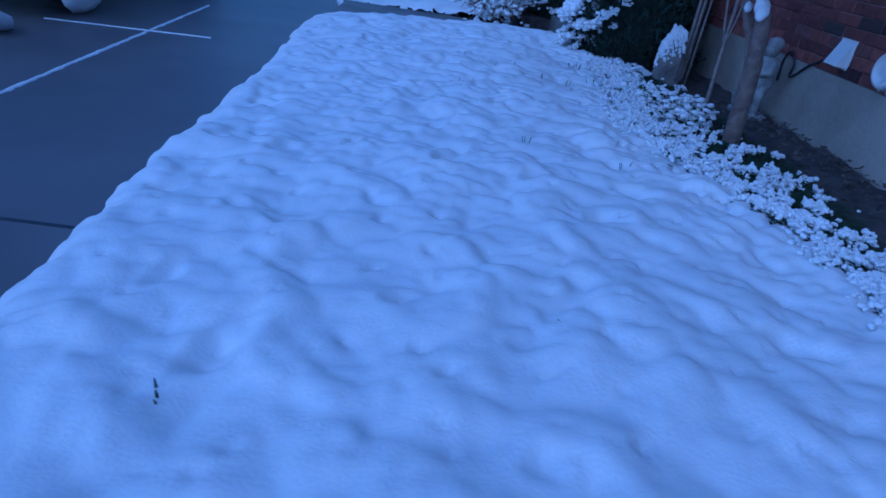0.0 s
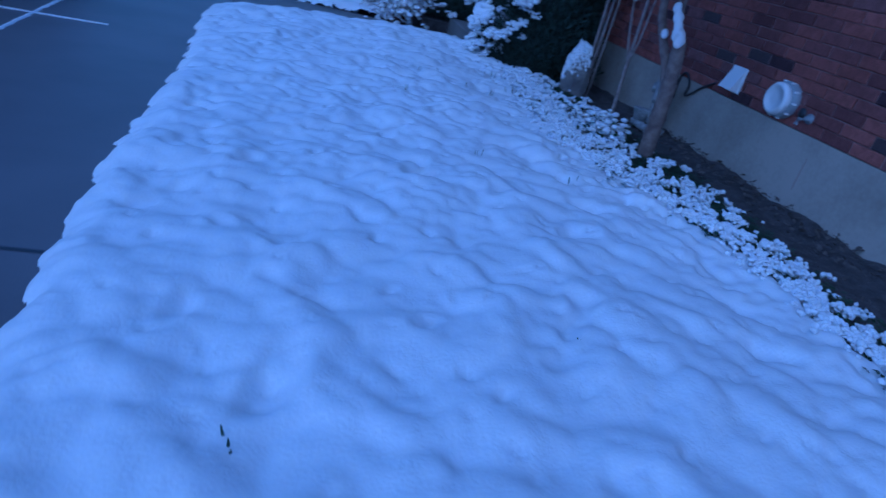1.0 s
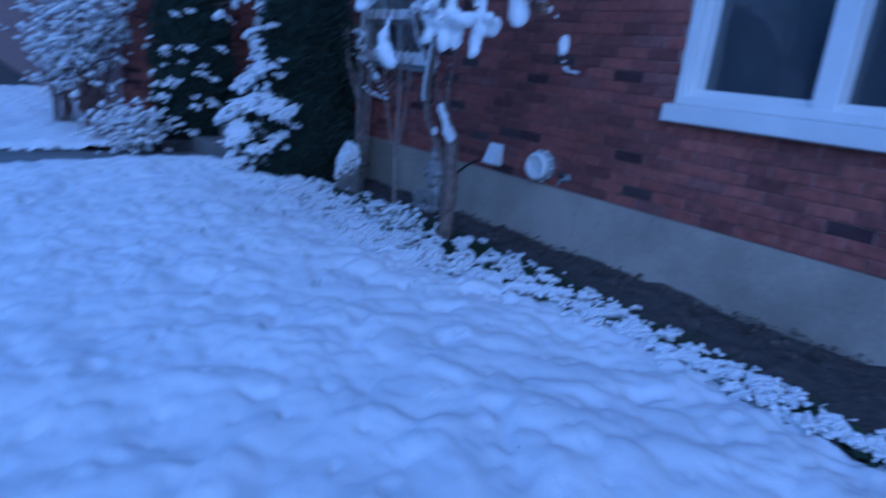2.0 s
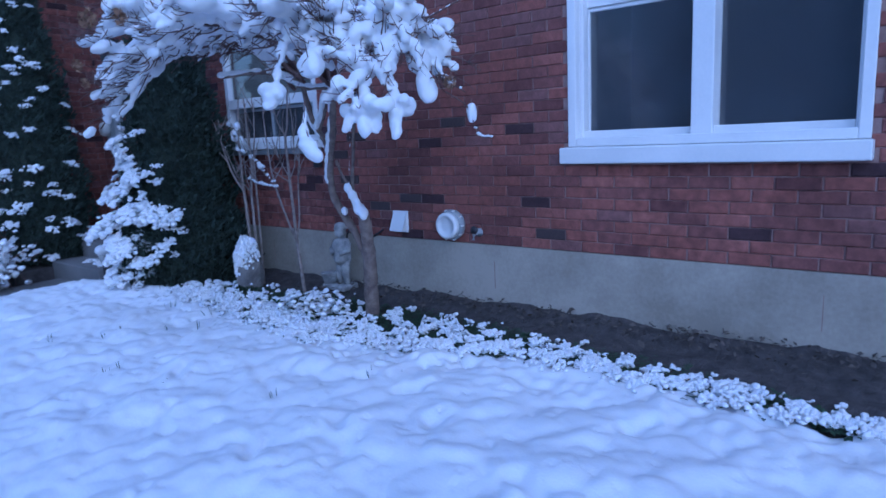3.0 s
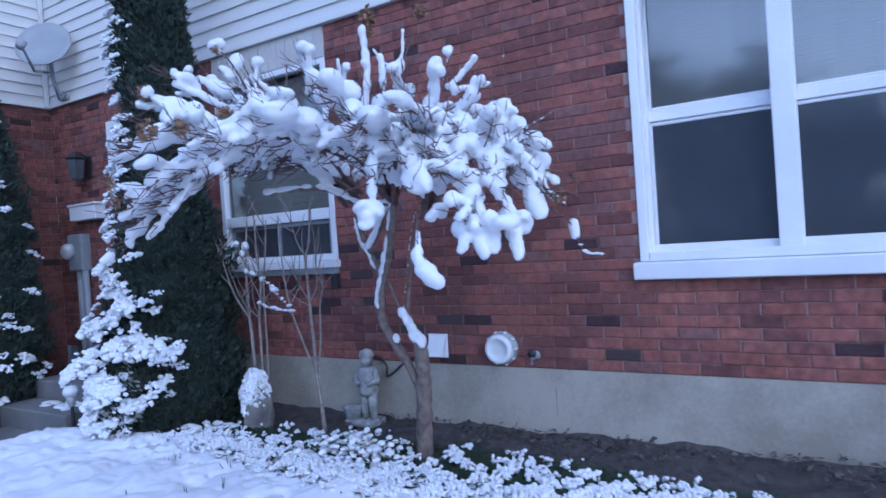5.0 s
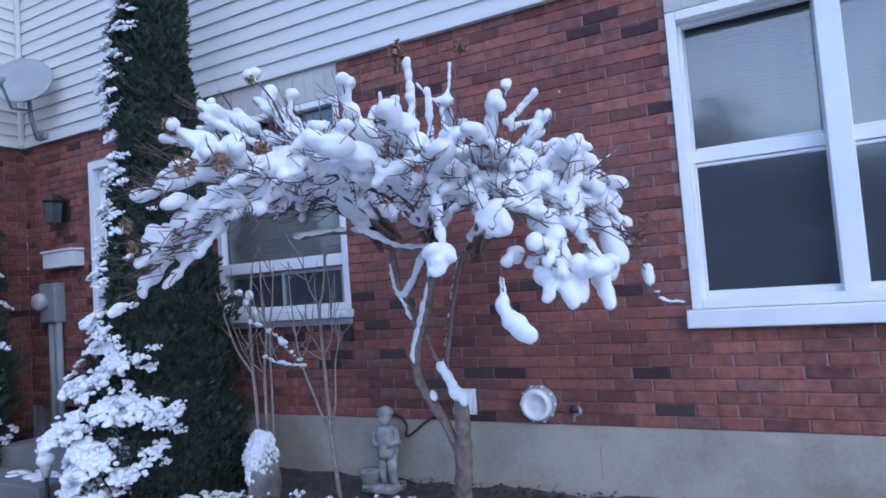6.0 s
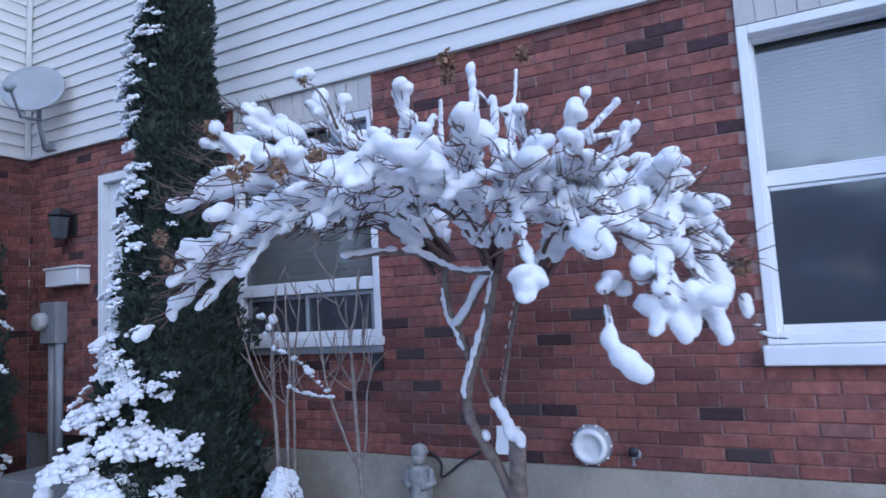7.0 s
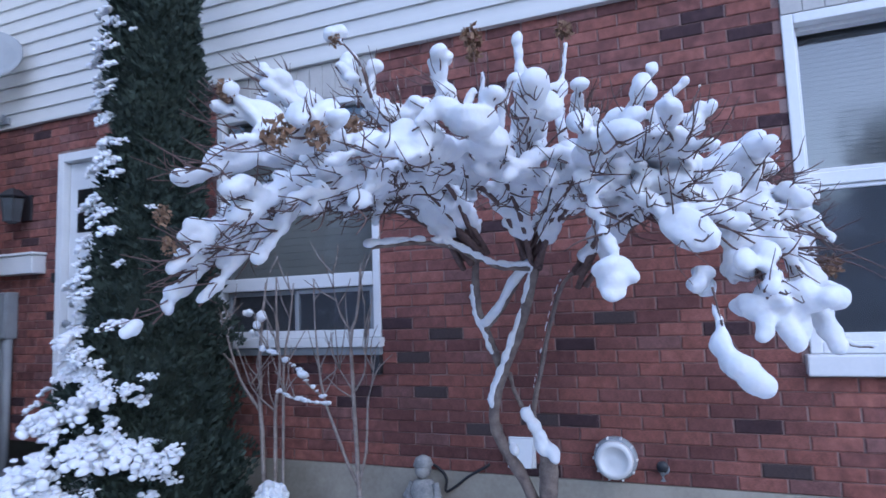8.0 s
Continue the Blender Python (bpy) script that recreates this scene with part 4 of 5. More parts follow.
# upright shoots with a sleeve or cap of snow: foot, tip, girth, cap
for foot, tip, fat, cap in (
        ((0.9, 4.0, 2.2), (0.8, 4.09, 2.42), 0.006, 0.034), ((0.98, 4.1, 2.2), (0.96, 4.13, 2.36), 0.008, 0.036), ((1.05, 4.1, 2.2), (1.05, 4.06, 2.38), 0.012, 0.03),
        ((0.9, 4.3, 2.15), (0.78, 4.38, 2.31), 0.008, 0.03), ((0.8, 4.35, 2.05), (0.62, 4.4, 2.2), 0.016, 0.03), ((0.95, 4.45, 2.2), (0.99, 4.56, 2.42), 0.0, 0.026),
        ((1.25, 3.9, 2.2), (1.18, 3.82, 2.42), 0.02, 0.04), ((1.3, 3.7, 2.1), (1.26, 3.68, 2.36), 0.012, 0.0), ((1.35, 3.6, 2.05), (1.32, 3.55, 2.5), 0.021, 0.0),
        ((1.4, 3.5, 2.0), (1.35, 3.46, 2.34), 0.018, 0.0), ((1.45, 3.4, 2.0), (1.43, 3.41, 2.3), 0.02, 0.03), ((1.43, 3.41, 2.3), (1.45, 3.38, 2.5), 0.01, 0.0),
        ((1.4, 3.42, 2.28), (1.42, 3.56, 2.42), 0.009, 0.0), ((1.35, 3.2, 2.0), (1.25, 3.08, 2.19), 0.03, 0.035), ((1.36, 3.1, 2.1), (1.33, 3.04, 2.28), 0.006, 0.022),
        ((1.36, 3.08, 2.1), (1.4, 2.93, 2.24), 0.018, 0.0), ((1.38, 3.06, 2.08), (1.46, 2.9, 2.12), 0.016, 0.0), ((1.3, 3.0, 1.98), (1.3, 2.89, 2.09), 0.022, 0.02),
        ((1.55, 2.95, 2.0), (1.62, 2.88, 2.29), 0.004, 0.009), ((1.6, 2.9, 2.02), (1.72, 2.8, 2.12), 0.003, 0.0), ((1.45, 2.75, 1.86), (1.6, 2.62, 1.96), 0.006, 0.0),
        ((1.2, 4.0, 2.2), (1.28, 4.08, 2.42), 0.005, 0.0), ((1.3, 3.8, 2.15), (1.3, 3.74, 2.3), 0.02, 0.0), ((1.2, 3.6, 2.1), (1.12, 3.52, 2.26), 0.018, 0.02)):
    a, b = np.array(foot), np.array(tip)
    c = curve([a, (a + b) / 2 + rt.normal(size=3) * 0.015, b], 10)
    make("shoot", *tube(c, [0.007 - 0.0004 * i for i in range(11)], 5), TWIG, tree, "", True)
    if fat:
        n = max(5, int(np.linalg.norm(b - a) / (fat * 0.8)))
        for i in range(n + 1):
            if rt.rand() < 0.9 or fat > 0.015:
                p, t = along(c, min(1.0, 0.1 + 0.9 * i / n))
                k = fat * rt.uniform(0.75, 1.2)
                lobe(p + np.array((-0.35 * k, 0.2 * k, 0.2 * k)), t, k * 1.25, k, k * 0.9)
    if cap:
        for j in range(3):
            lobe(b + rt.normal(size=3) * cap * 0.3 + np.array((0, 0, cap * 0.2)), rt.normal(size=3), cap * rt.uniform(0.8, 1.05), cap * rt.uniform(0.75, 1.0), cap * rt.uniform(0.7, 0.9))

# hanging clumps under the edge of the crown: top, foot, girth
for top, low, fat in (((0.73, 2.9, 1.4), (0.7, 2.88, 1.33), 0.01), ((0.7, 2.885, 1.315), (0.7, 2.88, 1.29), 0.024), ((0.7, 2.87, 1.27), (0.68, 2.8, 1.19), 0.028),
                      ((0.93, 2.73, 1.38), (0.9, 2.7, 1.29), 0.026), ((0.88, 2.76, 1.37), (0.86, 2.78, 1.31), 0.02), ((0.97, 2.68, 1.39), (0.95, 2.67, 1.31), 0.022), ((1.04, 2.63, 1.39), (0.99, 2.58, 1.28), 0.026),
                      ((1.52, 2.53, 1.39), (1.52, 2.525, 1.345), 0.025), ((0.62, 4.83, 1.41), (0.6, 4.86, 1.37), 0.022)):
    a, b = np.array(top), np.array(low)
    bare_twig(a + np.array((0, 0, 0.05)), b, np.zeros(3), 0.0036)
    n = max(2, int(np.linalg.norm(b - a) / (fat * 0.6)))
    for i in range(n + 1):
        u = i / n
        k = fat * (0.85 + 0.3 * math.sin(math.pi * (0.15 + 0.7 * u))) * rt.uniform(0.9, 1.1)
        lobe(a + (b - a) * u + rt.normal(size=3) * fat * 0.12, b - a, k, k * 0.95, k * 0.95)
for at, spread, n, small, big in (((0.75, 3.15, 1.51), (0.025, 0.03, 0.02), 7, 0.026, 0.038), ((0.73, 3.15, 1.45), (0.012, 0.012, 0.018), 4, 0.022, 0.03), ((0.93, 2.72, 1.42), (0.05, 0.06, 0.02), 12, 0.026, 0.045), ((1.03, 2.64, 1.41), (0.05, 0.05, 0.02), 9, 0.026, 0.042), ((0.95, 2.85, 1.5), (0.05, 0.07, 0.03), 10, 0.028, 0.045)):
    for k in range(n):
        c = rt.uniform(small, big)
        lobe(np.array(at) + rt.normal(size=3) * np.array(spread), rt.normal(size=3), c * rt.uniform(1.0, 1.3), c, c * 0.85)
tw = curve([(1.4, 2.6, 1.48), (1.5, 2.54, 1.4), (1.5, 2.48, 1.26), (1.5, 2.4, 1.24)], 12)
TWIGH.add(*tube(tw, 0.0035, 4))
for q in tw[7:]:
    lobe(q + np.array((0, 0, 0.006)), (0, 1, 0), 0.016, 0.011, 0.008)
# snow along the weather side of the stems and on the sawn fork
for pts, r, a, b, gap in ((lp, 0.017, 0.52, 0.8, 0.0), (lp, 0.014, 0.3, 0.48, 0.5), (lp, 0.014, 0.8, 0.98, 0.25), (curve(STEMS[1][0], 20), 0.021, 0.1, 0.95, 0.05), (curve(STEMS[0][0], 24), 0.014, 0.1, 0.75, 0.5), (curve(STEMS[2][0], 40), 0.0065, 0.15, 0.95, 0.3), (curve(STEMS[4][0], 20), 0.017, 0.1, 1.0, 0.35), (curve(STEMS[5][0], 20), 0.014, 0.1, 1.0, 0.35)):
    n = int((b - a) * len(pts) * 1.6)
    for i in range(n + 1):
        if rt.rand() < gap:
            continue
        p, t = along(pts, a + (b - a) * i / n)
        k = r * rt.uniform(0.75, 1.2)
        flat = 1 - abs(t[2]) / (np.linalg.norm(t) + 1e-9)
        lobe(p + np.array((-0.014 * (1 - flat) - 0.004, 0.013 * (1 - flat), 0.012 * flat + 0.006)), t, k * 1.4, k, k * 0.9)
for p, s in (((1.735, 3.63, 0.8), 0.04), ((1.72, 3.59, 0.79), 0.034), ((1.72, 3.64, 0.85), 0.036), ((1.71, 3.66, 0.9), 0.032), ((1.7, 3.69, 0.945), 0.03), ((1.71, 3.58, 0.76), 0.026), ((1.72, 3.76, 0.79), 0.026), ((1.72, 3.83, 0.86), 0.019), ((1.79, 3.66, 0.52), 0.014)):
    lobe(p, (0, 0.6, 1), s * 1.15, s * 0.9, s * 0.85)
make("twig_tangle", TWIGH.v, TWIGH.f, TWIG, tree, "fine dark bare twigs", True, "stuff")
remeshed(make("snow_load", [tuple(p) for p in SNOWH.v], SNOWH.f, SNOW, tree, "thick soft snow clumped along every branch", True, "stuff"), 0.008, 5)


def flower_head(at, size, parent, rng):
    h = Heap()
    for k in range(110):
        d = rng.normal(size=3)
        d = d / np.linalg.norm(d) * size * rng.uniform(0.45, 1.0) * np.array((1, 1, 1.25))
        p = np.array(at) + d
        a, b = rng.normal(size=3) * size * 0.17, rng.normal(size=3) * size * 0.17
        h.add([p - a, p + b, p + a, p - b + d * 0.1], [(0, 1, 2, 3)])
    make("flower_head", h.v, h.f, PETAL, parent, "dry brown flower head")


HEADS = (((1.9, 3.95, 2.83), 0.055), ((1.86, 3.93, 2.72), 0.04), ((1.72, 3.44, 2.68), 0.042), ((0.3, 3.97, 1.91), 0.042), ((0.44, 3.93, 1.93), 0.036), ((0.5, 4.56, 1.66), 0.026), ((0.47, 4.56, 1.76), 0.03), ((1.22, 2.66, 1.72), 0.034), ((1.34, 2.53, 1.52), 0.034), ((0.6, 4.41, 2.2), 0.034), ((0.75, 4.0, 2.05), 0.04), ((0.8, 4.09, 2.41), 0.028))
for at, size in HEADS:
    flower_head(at, size, tree, rt)
for a, b in (((1.5, 3.75, 2.1), (1.9, 3.95, 2.8)), ((1.45, 3.42, 2.3), (1.72, 3.44, 2.66)), ((0.5, 4.0, 1.95), (0.3, 3.97, 1.91)), ((0.5, 4.0, 1.97), (0.44, 3.93, 1.93))):
    make("shoot", *tube(curve([a, (np.array(a) + np.array(b)) / 2 + np.array((0.02, 0.01, 0)), b], 8), [0.006 - 0.0005 * i for i in range(9)], 5), TWIG, tree, "bare upright shoot", True)


# ---- columnar cedar and other evergreens ----
def spray_verts(p, d, size, rng):
    """A small fan of narrow fingers of scale foliage."""
    d = d / math.sqrt(float(d @ d))
    s = np.array((d[1], -d[0], 0.0)) + rng.normal(size=3) * 0.5
    s = s / math.sqrt(float(s @ s))
    ws, rs_, qs = rng.normal(size=4) * 0.12, rng.uniform(0.65, 1.15, 4) * size, rng.normal(size=(4, 3)) * size * 0.11
    v, f = [], []
    for k in range(4):
        w = (k / 3 - 0.5) * 1.3 + ws[k]
        t = d * (math.cos(w) * rs_[k]) + s * (math.sin(w) * rs_[k])
        m = p + t * 0.55
        v += [p, m - qs[k], p + t, m + qs[k]]
        f.append((4 * k, 4 * k + 1, 4 * k + 2, 4 * k + 3))
    return v, f


def fluff(S, p, out, b, rng):
    """A pad of snow on a spray: a cauliflower of small nodules, bulging outwards and sagging."""
    side = np.cross(out, (0, 0, 1.0))
    side = side / (np.linalg.norm(side) + 1e-9)
    for j in range(int(rng.randint(24, 36))):
        w, u = rng.normal() * 0.55, rng.rand()
        c = b * rng.uniform(0.1, 0.27)
        q = p + out * (u * b * 1.3) + side * w * b * 1.1 + np.array((0, 0, (0.35 - 1.1 * u * u) * b * 0.8 + rng.normal() * 0.12 * b))
        S.add(*lump(q, (c * 1.15, c * 1.15, c * 0.9), rng, 0.42, c < 0.012))


def evergreen(name, at, height, profile, sprays, size, snow, label, seed, group="", toward=(-0.75, 0.66), snow_r=(0.035, 0.075), spread=(0.45, 0.4), pads=()):
    """A cedar: core coloured dark as inner shade, thousands of sprays on an uneven skin, and snow pads on its weather
    side.
    """
    rng = np.random.RandomState(seed)
    ob = thing(name, at, label, "tree" if height > 1.5 else "shrub", group)
    at = np.array(at)
    hs, rs = [p[0] for p in profile], [p[1] for p in profile]
    make("trunk", *tube([at + np.array((0, 0, -0.02)), at + np.array((0.01, 0, height * 0.5)), at + np.array((0, 0, height * 0.95))], [0.05, 0.03, 0.008], 8), BARK, ob)
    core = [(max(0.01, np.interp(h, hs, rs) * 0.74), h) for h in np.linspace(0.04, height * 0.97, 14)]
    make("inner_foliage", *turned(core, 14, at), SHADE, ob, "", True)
    k1, k2 = rng.rand(6) * 6, rng.rand(6) * 6

    def skin(w, h):
        return 1 + 0.11 * math.sin(3 * w + h * 5 + k1[0]) + 0.09 * math.sin(5 * w - h * 11 + k2[1]) + 0.06 * math.sin(17 * h + 2 * w)

    H = Heap()
    for i in range(sprays):
        h = height * (1 - math.sqrt(rng.rand())) if rng.rand() < 0.35 else height * rng.rand()
        w = rng.rand() * 2 * math.pi
        r = np.interp(h, hs, rs) * skin(w, h) * rng.uniform(0.68, 1.0)
        p = at + np.array((r * math.cos(w), r * math.sin(w), h))
        H.add(*spray_verts(p, np.array((math.cos(w), math.sin(w), rng.uniform(0.5, 2.0))), size * rng.uniform(0.7, 1.25), rng))
    make("crown", H.v, H.f, CEDAR, ob, "dense dark green scale foliage", False, "stuff")
    S = Heap()
    t0 = math.atan2(toward[1], toward[0])
    for i in range(snow):
        h = height * rng.rand() ** 1.1
        w = t0 + rng.normal() * (spread[0] + spread[1] * (1 - h / height))
        r = np.interp(h, hs, rs) * skin(w, h) * rng.uniform(0.95, 1.03) + 0.02
        b = rng.uniform(*snow_r) * (1.2 - 0.5 * h / height)
        fluff(S, at + np.array((r * math.cos(w), r * math.sin(w), h)), np.array((math.cos(w), math.sin(w), 0.0)), b, rng)
    for turn, h, b in pads:
        for j in range(3):
            w, z = t0 + turn + rng.normal() * 0.1, h + rng.normal() * 0.03
            r = np.interp(z, hs, rs) * skin(w, z) * (0.98 + 0.06 * rng.rand()) + 0.02
            fluff(S, at + np.array((r * math.cos(w), r * math.sin(w), z)), np.array((math.cos(w), math.sin(w), 0.0)), b * rng.uniform(0.7, 1.1), rng)
    if S.v:
        make("snow_load", S.v, S.f, SNOW, ob, "snow caught on the sprays", True, "stuff")
    return ob


evergreen("cedar", (1.88, 6.1, 0.0), 4.9, [(0, 0.5), (0.5, 0.55), (0.9, 0.49), (1.35, 0.42), (1.9, 0.32), (2.4, 0.29), (3.0, 0.28), (3.7, 0.23), (4.9, 0.03)], 28000, 0.05, 210, "tall narrow dark cedar with snow down one side", 3, toward=(-0.93, 0.36), snow_r=(0.03, 0.058), spread=(0.24, 0.3),
          pads=((0.45, 1.06, 0.075), (0.70, 1.00, 0.070), (0.30, 1.16, 0.060), (0.95, 1.08, 0.050), (0.60, 1.20, 0.050), (0.50, 0.74, 0.100), (0.80, 0.72, 0.095), (1.05, 0.70, 0.075), (1.20, 0.62, 0.050), (0.40, 0.50, 0.100), (0.65, 0.42, 0.100), (0.85, 0.33, 0.080), (0.10, 0.62, 0.100), (-0.10, 0.85, 0.100), (-0.10, 0.55, 0.100), (0.10, 0.35, 0.110), (0.30, 0.20, 0.100), (0.15, 1.30, 0.070), (-0.10, 1.45, 0.060), (0.95, 0.47, 0.060), (0.20, 0.95, 0.090), (0.05, 1.10, 0.080), (0.00, 1.65, 0.050), (-0.10, 1.85, 0.050)))
evergreen("spreading_cedar", (1.74, 6.34, 0.0), 0.7, [(0, 0.3), (0.25, 0.33), (0.5, 0.25), (0.7, 0.1)], 3000, 0.04, 34, "low cedar skirt bowed under snow beside the walk", 4, toward=(-0.9, 0.2), snow_r=(0.06, 0.1), spread=(0.6, 0.3))
evergreen("cedar", (1.52, 8.42, 0.06), 3.5, [(0, 0.36), (0.5, 0.46), (1.4, 0.42), (2.5, 0.3), (3.5, 0.05)], 13000, 0.055, 90, "dark cedar beside the porch dusted with snow", 6, toward=(-0.6, -0.8), snow_r=(0.03, 0.06), spread=(0.5, 0.3))


# snowy twiggy shrub by the neighbouring lawn
def twiggy_shrub(name, at, height, spread, stems, label, seed, snow_r=0.012, mat=TWIG):
    rng = np.random.RandomState(seed)
    ob = thing(name, at, label, "shrub")
    T, S = Heap(), Heap()
    at = np.array(at)
    for i in range(stems):
        w = rng.rand() * 6.283
        tip = at + np.array((math.cos(w) * spread * rng.uniform(0.3, 1), math.sin(w) * spread * rng.uniform(0.3, 1), height * rng.uniform(0.45, 1)))
        c = curve([at + rng.normal(size=3) * np.array((0.05, 0.05, 0)), (at + tip) / 2 + np.array((0, 0, 0.1 * height)), tip], 8)
        T.add(*tube(c, [0.009 - 0.0009 * k for k in range(9)], 4))
        for k in range(8):
            p = c[rng.randint(3, 9)]
            e = p + rng.normal(size=3) * 0.13 + np.array((0, 0, 0.05))
            T.add(*tube([p, (p + e) / 2 + rng.normal(size=3) * 0.01, e], [0.004, 0.003, 0.002], 4))
            for j in range(3):
                q = p + (e - p) * rng.rand()
                b = snow_r * rng.uniform(0.7, 1.8)
                S.add(*lump(q + np.array((0, 0, b * 0.6)), (b * 1.5, b * 1.5, b), rng, 0.25, True))
    make("branchwork", T.v, T.f, mat, ob, "tangle of thin dark stems", False, "stuff")
    make("snow_load", S.v, S.f, SNOW, ob, "small beads of snow on the twigs", True, "stuff")


twiggy_shrub("bare_shrub", (0.45, 8.6, 0.0), 2.3, 0.65, 50, "bare twiggy shrub thick with fine snow", 12, 0.018)
twiggy_shrub("bare_shrub", (0.3, 9.6, 0.0), 1.8, 0.6, 30, "low bare shrub thick with fine snow", 13, 0.018)
twiggy_shrub("low_shrub", (0.75, 8.0, -0.02), 0.35, 0.4, 40, "low shrub with snowy tips by the walk", 14, 0.016)


# ---- bare multi-stem shrubs against the wall ----
def stem_shrub(name, stems, label, seed):
    rng = np.random.RandomState(seed)
    base = stems[0][0][0]
    ob = thing(name, base, label, "shrub", "bare shrubs along the wall")
    for pts, r in stems:
        c = curve(pts, 14)
        st = make("stem", *tube(c, [r * (1 - 0.045 * i) for i in range(15)], 7), STEM, ob, "", True)
        H = Heap()
        for k in range(5):
            i = rng.randint(6, 14)
            e = c[i] + np.array((rng.normal() * 0.06, rng.normal() * 0.07, rng.uniform(0.12, 0.3)))
            H.add(*tube(curve([c[i], (c[i] + e) / 2 + rng.normal(size=3) * 0.015, e], 5), [0.005, 0.0045, 0.004, 0.0035, 0.003, 0.002], 4))
        make("twig_spray", H.v, H.f, STEM, ob, "", True, "stuff")
    return ob


SHRUB_A = [([(2.12, 5.44, 0.0), (2.12, 5.457, 0.358), (2.12, 5.471, 0.725), (2.12, 5.485, 0.861), (2.12, 5.482, 1.031), (2.12, 5.487, 1.202), (2.12, 5.459, 1.46), (2.12, 5.437, 1.631)], 0.018), ([(2.12, 5.482, 0.844), (2.11, 5.603, 0.998), (2.1, 5.665, 1.138), (2.09, 5.725, 1.333), (2.08, 5.766, 1.459)], 0.0105),
           ([(2.1, 5.655, 1.112), (2.09, 5.779, 1.229), (2.08, 5.872, 1.322)], 0.006), ([(2.13, 5.385, 0.0), (2.12, 5.379, 0.362), (2.12, 5.373, 0.694), (2.12, 5.373, 0.861), (2.13, 5.352, 1.029), (2.14, 5.354, 1.164), (2.14, 5.374, 1.369), (2.13, 5.367, 1.661)], 0.015),
           ([(2.15, 5.36, 0.0), (2.15, 5.34, 0.6), (2.15, 5.331, 1.113), (2.15, 5.286, 1.365), (2.14, 5.247, 1.617)], 0.011), ([(2.12, 5.378, 0.852), (2.1, 5.491, 0.946), (2.09, 5.555, 1.032)], 0.006)]
SHRUB_B = [([(2.12, 4.76, 0.0), (2.12, 4.773, 0.148), (2.12, 4.802, 0.423), (2.12, 4.808, 0.61), (2.12, 4.823, 0.862), (2.12, 4.828, 1.021), (2.12, 4.839, 1.294), (2.12, 4.803, 1.373), (2.12, 4.776, 1.533), (2.12, 4.766, 1.678)], 0.017), ([(2.12, 4.805, 0.454), (2.11, 4.86, 0.562), (2.1, 4.928, 0.734), (2.1, 4.989, 0.878), (2.1, 5.031, 1.024), (2.1, 5.051, 1.188), (2.1, 5.069, 1.387), (2.1, 5.073, 1.638)], 0.011),
           ([(2.12, 4.798, 0.47), (2.13, 4.757, 0.643), (2.13, 4.738, 0.91), (2.13, 4.71, 1.019), (2.13, 4.681, 1.208)], 0.009), ([(2.12, 4.811, 0.981), (2.13, 4.753, 1.099), (2.13, 4.75, 1.29), (2.13, 4.745, 1.499)], 0.0065), ([(2.12, 4.831, 0.981), (2.11, 4.921, 1.119), (2.1, 4.966, 1.218)], 0.005),
           ([(2.12, 4.837, 1.318), (2.11, 4.9, 1.427), (2.1, 4.935, 1.577), (2.1, 4.932, 1.709)], 0.006), ([(2.1, 4.987, 0.9), (2.09, 5.121, 0.915), (2.08, 5.226, 0.935), (2.07, 5.306, 0.975)], 0.006), ([(2.1, 5.015, 0.94), (2.09, 5.114, 1.015), (2.08, 5.172, 1.095), (2.07, 5.297, 1.18), (2.06, 5.405, 1.22)], 0.006)]
stem_shrub("bare_shrub", SHRUB_A, "slim pale-barked bare shrub before a window", 31)
stem_shrub("bare_shrub", SHRUB_B, "slim pale-barked bare shrub with snow in its fork", 32)
H = Heap()
for pts, r in ((SHRUB_B[6][0], 0.016), (SHRUB_B[7][0], 0.021)):
    for i, q in enumerate(curve(pts, 26)):
        if r > 0.02 and rt.rand() < 0.3:
            continue
        k = r * rt.uniform(0.3, 1.05)
        H.add(*lump(q + np.array((rt.normal() * 0.003, rt.normal() * 0.006, k * 0.5)), (k, k * 1.4, k * 0.8), rt, 0.35))
for y, z, k in ((5.46, 1.42, 0.03), (5.48, 1.36, 0.026), (5.56, 1.44, 0.025), (5.53, 1.3, 0.022), (5.42, 1.3, 0.024)):
    for j in range(3):
        H.add(*lump((2.1 + rt.normal() * 0.01, y + rt.normal() * 0.012, z + rt.normal() * 0.012), (k * 0.7, k, k * 0.8), rt, 0.25))
tagged(make("snow_clump", H.v, H.f, SNOW, smooth=True), "snow lying in the fork of a bare shrub", "snow", kind="stuff")

